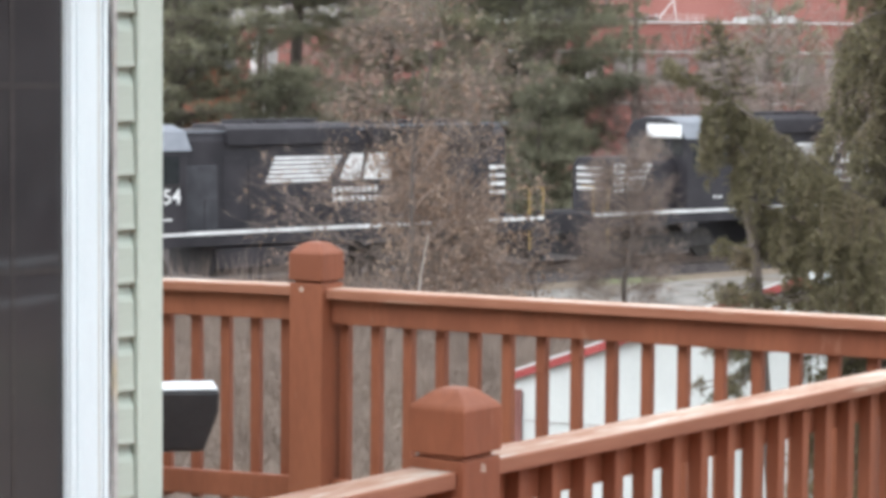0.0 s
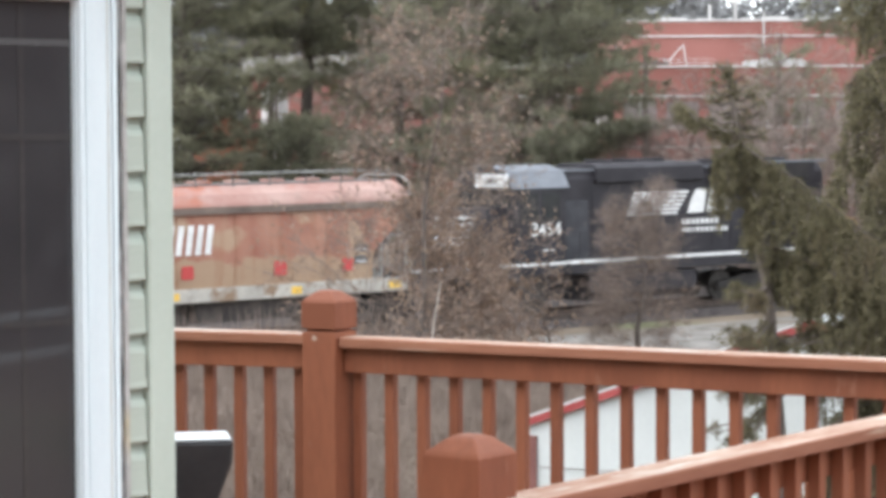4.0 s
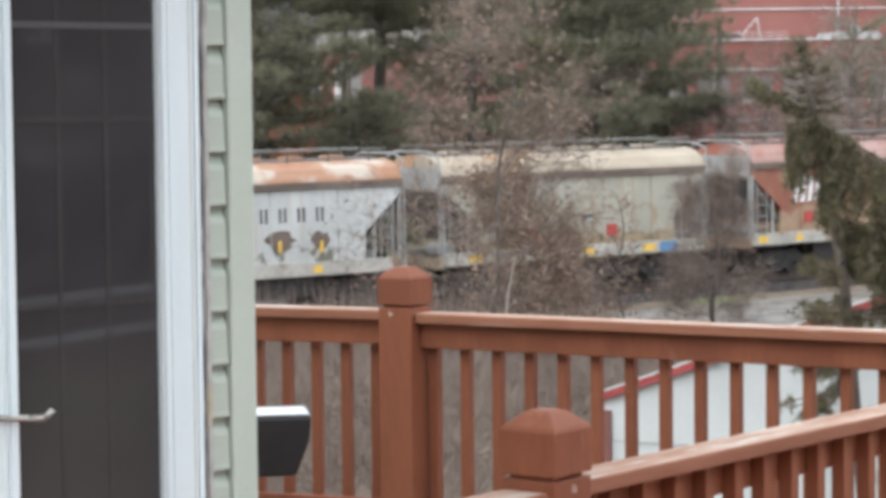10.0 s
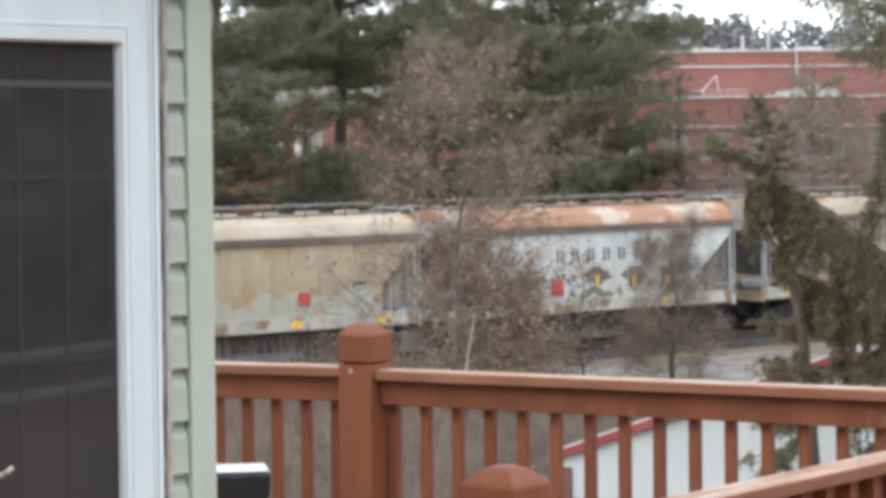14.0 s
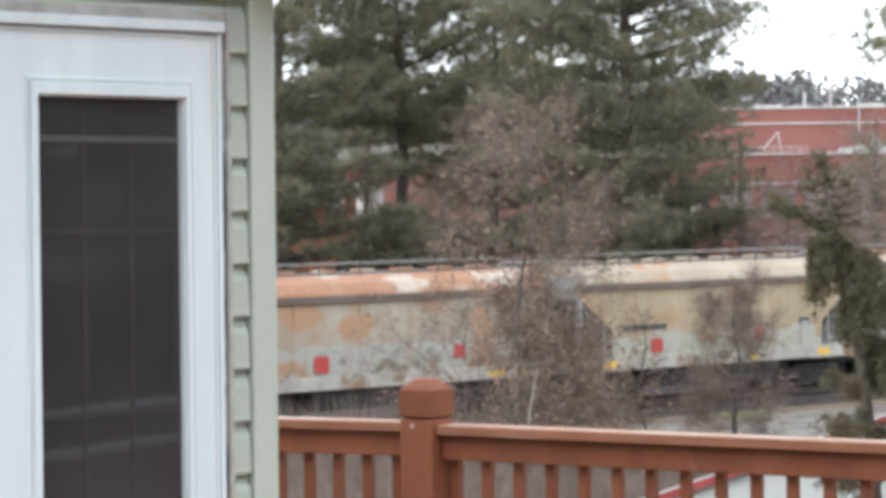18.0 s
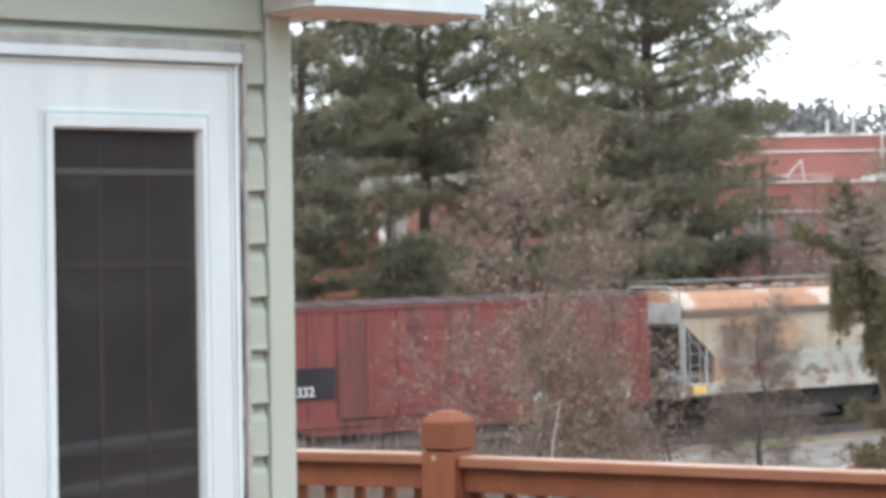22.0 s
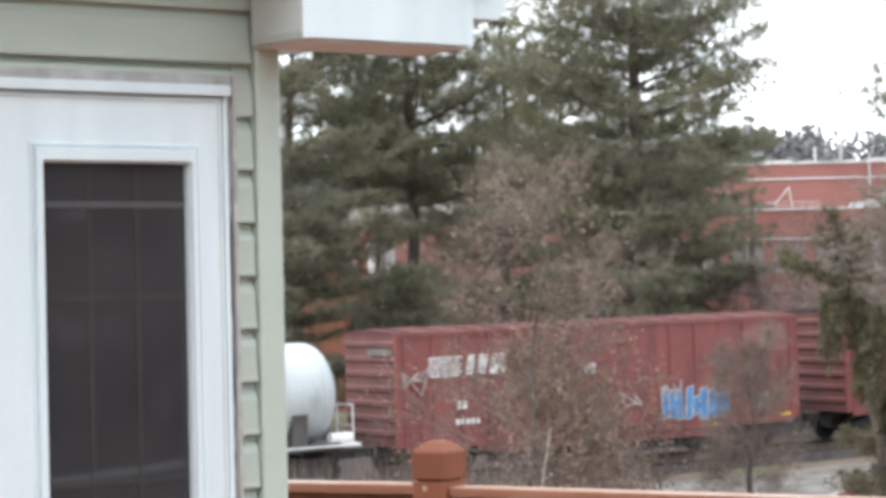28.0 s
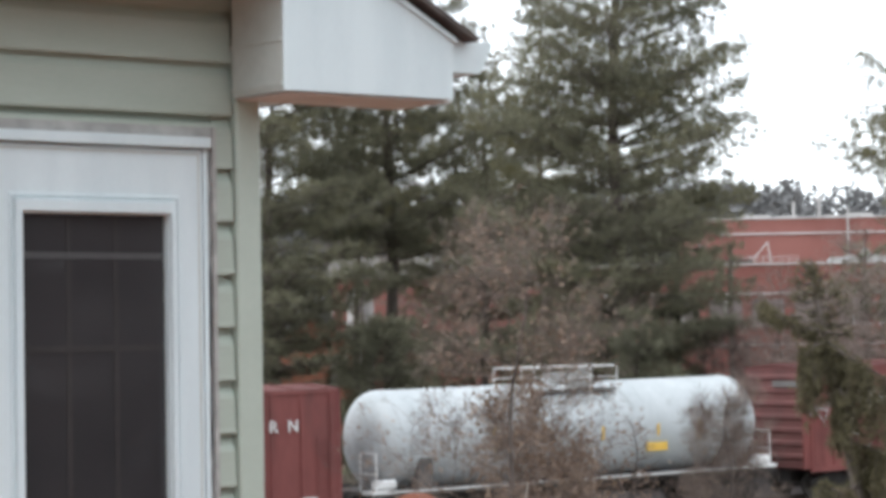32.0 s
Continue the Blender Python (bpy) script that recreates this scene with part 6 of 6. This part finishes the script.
def boxcar(offset, L, body, label, decor, top=M["box_roof"]):
    car = thing("boxcar", on_track(offset), label, "boxcar", "railway train")
    CARS.append((car, offset))
    h = L / 2
    boxpart("body", car, body, (-h, h, -1.5, 1.5, 1.02, 4.36), bevel=0.015)
    bm = bmesh.new()
    slab(bm, [(-1.55, 4.362), (1.55, 4.362), (1.52, 4.40), (0, 4.52), (-1.52, 4.40)], 0, -h - 0.04, h + 0.04)
    part("roof", bm, top, car)
    for k in range(14):
        x = -h + 0.4 + (L - 0.8) * k / 13
        bm = bmesh.new()
        slab(bm, [(-1.53, 4.404), (0, 4.524), (1.53, 4.404), (1.53, 4.430), (0, 4.550), (-1.53, 4.430)], 0, x - 0.03, x + 0.03)
        part("roof_rib", bm, top, car)
    side_box("roof_rail", car, body, -h, h, 4.25, 4.36, -1.5, 0.04)
    side_box("side_sill", car, body, -h + 0.2, h - 0.2, 0.92, 1.10, -1.5, 0.05)
    bm = bmesh.new()
    slab(bm, [(-h + 3.4, 0.66), (h - 3.4, 0.66), (h - 2.4, 1.02), (-h + 2.4, 1.02)], 1, -1.46, -1.38)
    part("side_sill", bm, body, car)
    # side posts and the sliding door
    n = 16
    for k in range(n):
        x = -h + 0.25 + (L - 0.5) * k / (n - 1)
        if abs(x) < 1.6:
            continue
        side_box("side_post", car, body, x - 0.05, x + 0.05, 1.12, 4.24, -1.5, 0.045)
    side_box("sliding_door", car, body, -1.5, 1.5, 1.14, 4.15, -1.5, 0.07)
    for k in range(6):
        side_box("door_rib", car, body, -1.45, 1.45, 1.4 + k * 0.46, 1.48 + k * 0.46, -1.57, 0.03)
    side_box("door_track", car, M["truck"], -3.4, 1.7, 1.10, 1.14, -1.5, 0.10)
    for s in (-1, 1):
        for k in range(7):
            z = 1.3 + k * 0.44
            bm = bmesh.new()
            e = s * (h + 0.011)
            slab(bm, [(e, z), (e + s * 0.07, z + 0.07), (e + s * 0.07, z + 0.17), (e, z + 0.24)], 1, -1.38, 1.38)
            part("end_rib", bm, M["box_end"], car)
        # end wall takes the red with shade in its colour
        boxpart("end_sheet", car, M["box_end"], (min(s * h, s * (h + 0.012)), max(s * h, s * (h + 0.012)), -1.40, 1.45, 1.05, 4.34), label="red end wall, darkened in colour for its shade")
        boxpart("corner_post", car, body, (s * h - 0.06, s * h + 0.06, -1.515, -1.40, 1.02, 4.36))
        ladder(car, s * (h - 0.55) - 0.2, 1.05, 3.0, y=-1.56, m=body)
        coupler(car, s * (h + 0.05))
        bogie(car, s * (h - 1.75), (-0.86, 0.86), 0.44)
    # low sill and an added dark slab hide pale ground behind
    boxpart("centre_sill", car, M["truck"], (-h + 0.3, h - 0.3, -0.3, 0.3, 0.50, 1.02))
    boxpart("brake_rigging", car, M["truck"], (-h + 3.3, h - 3.3, -1.2, -1.12, 0.36, 0.95))
    decor(car, h)
    return car


def scribble(car, x, z, w, hgt, m, seed, n=7, y=-1.5, r=0.028):
    rnd = random.Random(seed)
    pts = [(x + w * rnd.random(), z + hgt * rnd.random()) for _ in range(n)]
    bm = bmesh.new()
    for a, b in zip(pts, pts[1:]):
        tube(bm, (a[0], y - 0.05, a[1]), (b[0], y - 0.05, b[1]), r, sides=4)
    part("spray_scribble", bm, m, car)


def decor_sou(car, h):
    side_box("number_panel", car, M["loco_black"], -h + 1.65, -h + 4.05, 1.75, 2.65, -1.5, 0.056, "black panel with white lettering")
    for k in range(3):
        side_box("lettering_bar", car, M["mark_white"], -h + 1.77 + k * 0.22, -h + 1.88 + k * 0.22, 2.26, 2.46, -1.556)
        side_box("lettering_bar", car, M["mark_white"], -h + 1.77 + k * 0.22, -h + 1.88 + k * 0.22, 1.88, 2.08, -1.556)
    words(car, "332", -h + 3.07, 1.84, 0.40, M["mark_white"], -1.556)
    scribble(car, -h + 1.0, 1.3, 0.8, 0.8, M["mark_chalk"], 3)
    scribble(car, h - 1.7, 1.15, 0.95, 0.5, M["mark_white"], 5, 9, r=0.05)
    scribble(car, h - 4.4, 1.25, 0.8, 0.45, M["mark_white"], 7, 8, r=0.05)
    scribble(car, h - 5.6, 1.4, 1.6, 0.5, M["mark_chalk"], 6, 8)
    side_box("stencil_panel", car, M["mark_white"], h - 3.1, h - 2.7, 1.4, 1.46, -1.5, 0.05)
    side_box("faded_patch", car, M["box_red_worn"], h - 2.6, h - 1.7, 2.1, 3.4, -1.5, 0.05)


def decor_ns(car, h):
    for k in range(6):
        z = 3.05 + k * 0.105
        side_box("logo_bar", car, M["mark_white"], -h + 1.1, -h + 2.15 + 0.10 * (k % 2), z, z + 0.06, -1.5, 0.055)
    for x0, w in ((2.38, 0.24), (2.78, 0.30), (3.24, 0.52)):
        bm = bmesh.new()
        slab(bm, [(-h + x0, 3.07), (-h + x0 + w, 3.07), (-h + x0 + w + 0.14, 3.66), (-h + x0 + 0.14, 3.66)], 1, -1.556, -1.503)
        part("logo_shape", bm, M["mark_white"], car)
    for k in range(2):
        side_box("lettering_bar", car, M["mark_white"], -h + 2.05 + k * 0.2, -h + 2.18 + k * 0.2, 2.05, 2.3, -1.5, 0.055)
    for k in range(5):
        side_box("lettering_bar", car, M["mark_white"], -h + 2.0 + k * 0.18, -h + 2.1 + k * 0.18, 1.6, 1.75, -1.5, 0.055)
    scribble(car, -h + 0.1, 2.5, 1.0, 0.9, M["mark_chalk"], 11, 10)
    for x, z, w, sd in ((-1.35, 1.75, 0.85, 21), (0.35, 1.70, 0.85, 22), (h - 5.7, 2.05, 0.9, 23)):
        scribble(car, x, z, w, 0.5, M["mark_chalk"], sd, 9, y=-1.60 if x < 2 else -1.5)
    side_box("placard", car, M["mark_chalk"], -0.95, -0.55, 2.85, 3.2, -1.60, 0.012, "faded square placard")
    # blue spray-painted tag
    x = h - 5.6
    rnd = random.Random(17)
    for k in range(9):
        dx = 0.30 * k
        w, lo, hi, lean = rnd.uniform(0.17, 0.25), 1.22 + rnd.uniform(-0.05, 0.12), 2.12 + rnd.uniform(-0.15, 0.22), rnd.uniform(-0.12, 0.14)
        for name, grow, m, y in (("tag_rim", 0.035, M["mark_chalk"], -1.553), ("spray_tag", 0.0, M["tag_blue"], -1.557)):
            bm = bmesh.new()
            slab(bm, [(x + dx - grow, lo - grow), (x + dx + w + grow, lo + 0.04 - grow), (x + dx + w + lean + grow, hi + grow), (x + dx + lean * 0.6 - grow, hi - 0.10 + grow)], 1, y - 0.0005 * k, -1.503)
            part(name, bm, m, car, "blue spray-painted graffiti" if name == "spray_tag" else "")
        if k % 3 == 1:
            side_box("spray_tag", car, M["tag_blue"], x + dx, x + dx + 0.45, 1.55 + 0.1 * (k % 2), 1.72 + 0.1 * (k % 2), -1.5, 0.060)
    scribble(car, h - 1.9, 1.3, 0.9, 0.7, M["mark_white"], 13, 8)
    side_box("yellow_placard", car, M["mark_yellow"], h - 3.9, h - 3.3, 0.95, 1.06, -1.55)
    side_box("yellow_placard", car, M["mark_yellow"], h - 0.8, h - 0.3, 1.12, 1.24, -1.55)
    boxpart("end_plate", car, M["end_dark"], (-h - 0.10, -h - 0.075, -1.35, 0.0, 3.75, 3.95))


def decor_rn(car, h):
    words(car, "R", h - 2.2, 3.2, 0.48, M["mark_white"], -1.55, "white letter")
    words(car, "N", h - 1.55, 3.2, 0.48, M["mark_white"], -1.55, "white letter")
    side_box("stencil_panel", car, M["mark_white"], h - 1.3, h - 0.8, 1.2, 1.28, -1.5, 0.055)


def tank_car(offset, L, label):
    car = thing("tank_car", on_track(offset), label, "tank car", "railway train")
    CARS.append((car, offset))
    h, r, zc = L / 2, 1.50, 2.72
    # finer rings over the domed ends
    fine = []
    for s in (-1, 1):
        for k in range(9):
            d = k / 8
            rr = max(0.02, r * math.sqrt(max(0.0, 1 - d ** 2.2)))
            fine.append((s * (h - 0.78 + 0.78 * d), rr))
    fine.sort()
    rings = [[(x, rr * math.cos(2 * math.pi * k / 40), zc + rr * math.sin(2 * math.pi * k / 40)) for k in range(40)] for x, rr in fine]
    bm = bmesh.new()
    ring_body(bm, rings)
    part("tank_shell", bm, M["tank_white"], car, smooth=True)
    for x in (-h + 0.80, -h * 0.33, h * 0.33, h - 0.80):
        bm = bmesh.new()
        tube(bm, (x - 0.03, 0, zc), (x + 0.03, 0, zc), r + 0.008, sides=40)
        part("weld_band", bm, M["tank_white"], car)
    boxpart("underframe", car, M["tank_grime"], (-h - 0.3, h + 0.3, -1.45, 1.45, 1.12, 1.26))
    boxpart("centre_sill", car, M["truck"], (-h - 0.3, h + 0.3, -0.3, 0.3, 0.66, 1.12))
    for x in (-h + 1.6, h - 1.6):
        bm = bmesh.new()
        slab(bm, [(-1.35, 1.26), (1.35, 1.26), (1.42, 2.2), (-1.42, 2.2)], 0, x - 0.25, x + 0.25)
        part("saddle", bm, M["tank_grime"], car)
    # manway platform with its frames
    boxpart("platform", car, M["tank_grime"], (-1.6, 1.6, -1.1, 1.1, zc + r - 0.26, zc + r - 0.20))
    bm = bmesh.new()
    tube(bm, (0, 0, zc + r), (0, 0, zc + r + 0.30), 0.42, sides=16)
    part("manway", bm, M["tank_white"], car)
    boxpart("valve_box", car, M["steel_grey"], (0.2, 0.8, -0.9, -0.4, zc + r - 0.19, zc + r + 0.44), bevel=0.02)
    bm = bmesh.new()
    z0, z1 = zc + r - 0.30, zc + r + 0.50
    for x in (-1.6, -0.55, 0.55, 1.6):
        rail_bar(bm, [(x, -1.1, z0), (x, -1.1, z1), (x, 1.1, z1), (x, 1.1, z0)], 0.024)
    for y in (-1.1, 1.1):
        rail_bar(bm, [(-1.6, y, z1), (1.6, y, z1)], 0.024)
        rail_bar(bm, [(-1.6, y, z1 - 0.34), (1.6, y, z1 - 0.34)], 0.018)
    part("safety_railing", bm, M["mark_white"], car, "white platform railing")
    ladder(car, -0.2, 0.7, zc + r - 0.28, y=-1.58, m=M["mark_white"], rungs=10)
    for s in (-1, 1):
        bm = bmesh.new()
        x = s * (h + 0.15)
        rail_bar(bm, [(x, -1.4, 1.2), (x, -1.4, 2.4), (x, -0.5, 2.4), (x, -0.5, 1.2)], 0.024)
        rail_bar(bm, [(x, -1.4, 1.8), (x, -0.5, 1.8)], 0.02)
        part("end_railing", bm, M["mark_white"], car)
        bm = bmesh.new()
        tube(bm, (s * (h - 0.55), -1.25, 1.45), (s * (h + 0.15), -1.25, 1.45), 0.16, sides=12)
        part("air_cylinder", bm, M["mark_white"], car)
        boxpart("end_step", car, M["mark_white"], (s * (h + 0.05) - 0.3, s * (h + 0.05) + 0.3, -1.5, -0.9, 1.20, 1.30))
        coupler(car, s * (h + 0.3))
        bogie(car, s * (h - 1.3), (-0.86, 0.86), 0.44)
    boxpart("running_board", car, M["mark_white"], (-h + 0.2, h - 0.2, -1.56, -1.452, 1.22, 1.27), label="thin white side walkway edge")
    side_box("yellow_placard", car, M["mark_yellow"], h - 5.0, h - 4.2, zc - 0.75, zc - 0.48, -1.47, 0.035, "yellow panel on the tank's flank")
    # markings follow the shell
    for x0, w, a in ((-h + 4.3, 0.22, 0.0), (-h + 4.62, 0.22, 0.0), (-h + 4.94, 0.22, 0.0), (-h + 5.5, 0.8, 0.0)):
        boxpart("lettering_bar", car, M["mark_dark"], (x0, x0 + w, -r - 0.012, -r + 0.005, zc - 0.25, zc + 0.05))
    for x, lo, hi in ((-h + 4.0, 170, 196), (h - 6.8, 176, 192), (h - 4.6, 176, 190), (h - 2.9, 172, 196)):
        bm = bmesh.new()
        ring_body(bm, [[(u, (r + e) * math.cos(an), zc + (r + e) * math.sin(an)) for u, e in ((x, 0.004), (x + 0.10, 0.004), (x + 0.10, 0.014), (x, 0.014))] for an in [radians(lo + (hi - lo) * k / 5) for k in range(6)]])
        part("yellow_mark", bm, M["mark_yellow"], car)
    return car


locomotive(23.75, "black diesel locomotive with white stripes leading the train", "")
locomotive(2.74, "black diesel locomotive with white stripes and cab number", "3454")
hopper(-11.62, 10.15, M["hop_red"], M["pink_roof"], "rusty red covered hopper car with faded pink roof", decor_red)
hopper(-23.8, 10.2, M["hop_white"], M["cream_roof"], "pale grey covered hopper car streaked with rust", decor_white)
hopper(-35.95, 11.2, M["hop_southern"], M["rust_roof"], "chalky white covered hopper car with orange rusted roof", decor_southern)
hopper(-48.57, 11.25, M["hop_tan"], M["cream_roof"], "tan covered hopper car with dusty cream roof", decor_tan)
hopper(-61.05, 11.1, M["hop_mixed"], M["rust_roof"], "patchy cream and orange covered hopper car", decor_mixed)
boxcar(-75.75, 15.4, M["box_red_worn"], "weathered dark red boxcar with black number panel", decor_sou, M["dark_roof"])
boxcar(-93.4, 15.4, M["box_red"], "oxide red boxcar with blue graffiti tag", decor_ns)
tank_car(-110.2, 14.9, "grimy white tank car with platform railing on top")
boxcar(-126.8, 15.4, M["box_red"], "plain red boxcar with white letters near its end", decor_rn)


def motions():
    """The train rolls from left to right; every wheelset turns with it."""
    steps = [i * 2.0 for i in range(17)]
    for car, offset in CARS:
        walk(car, [(t, on_track(offset + travel(t))) for t in steps])
    ticks = [min(32.0, i * 0.14) for i in range(230)]
    for ws, a, r in WHEELS:
        walk(ws, [(t, pose(a, 0, r) @ Matrix.Rotation(travel(t) / r, 4, "Y")) for t in ticks])


motions()
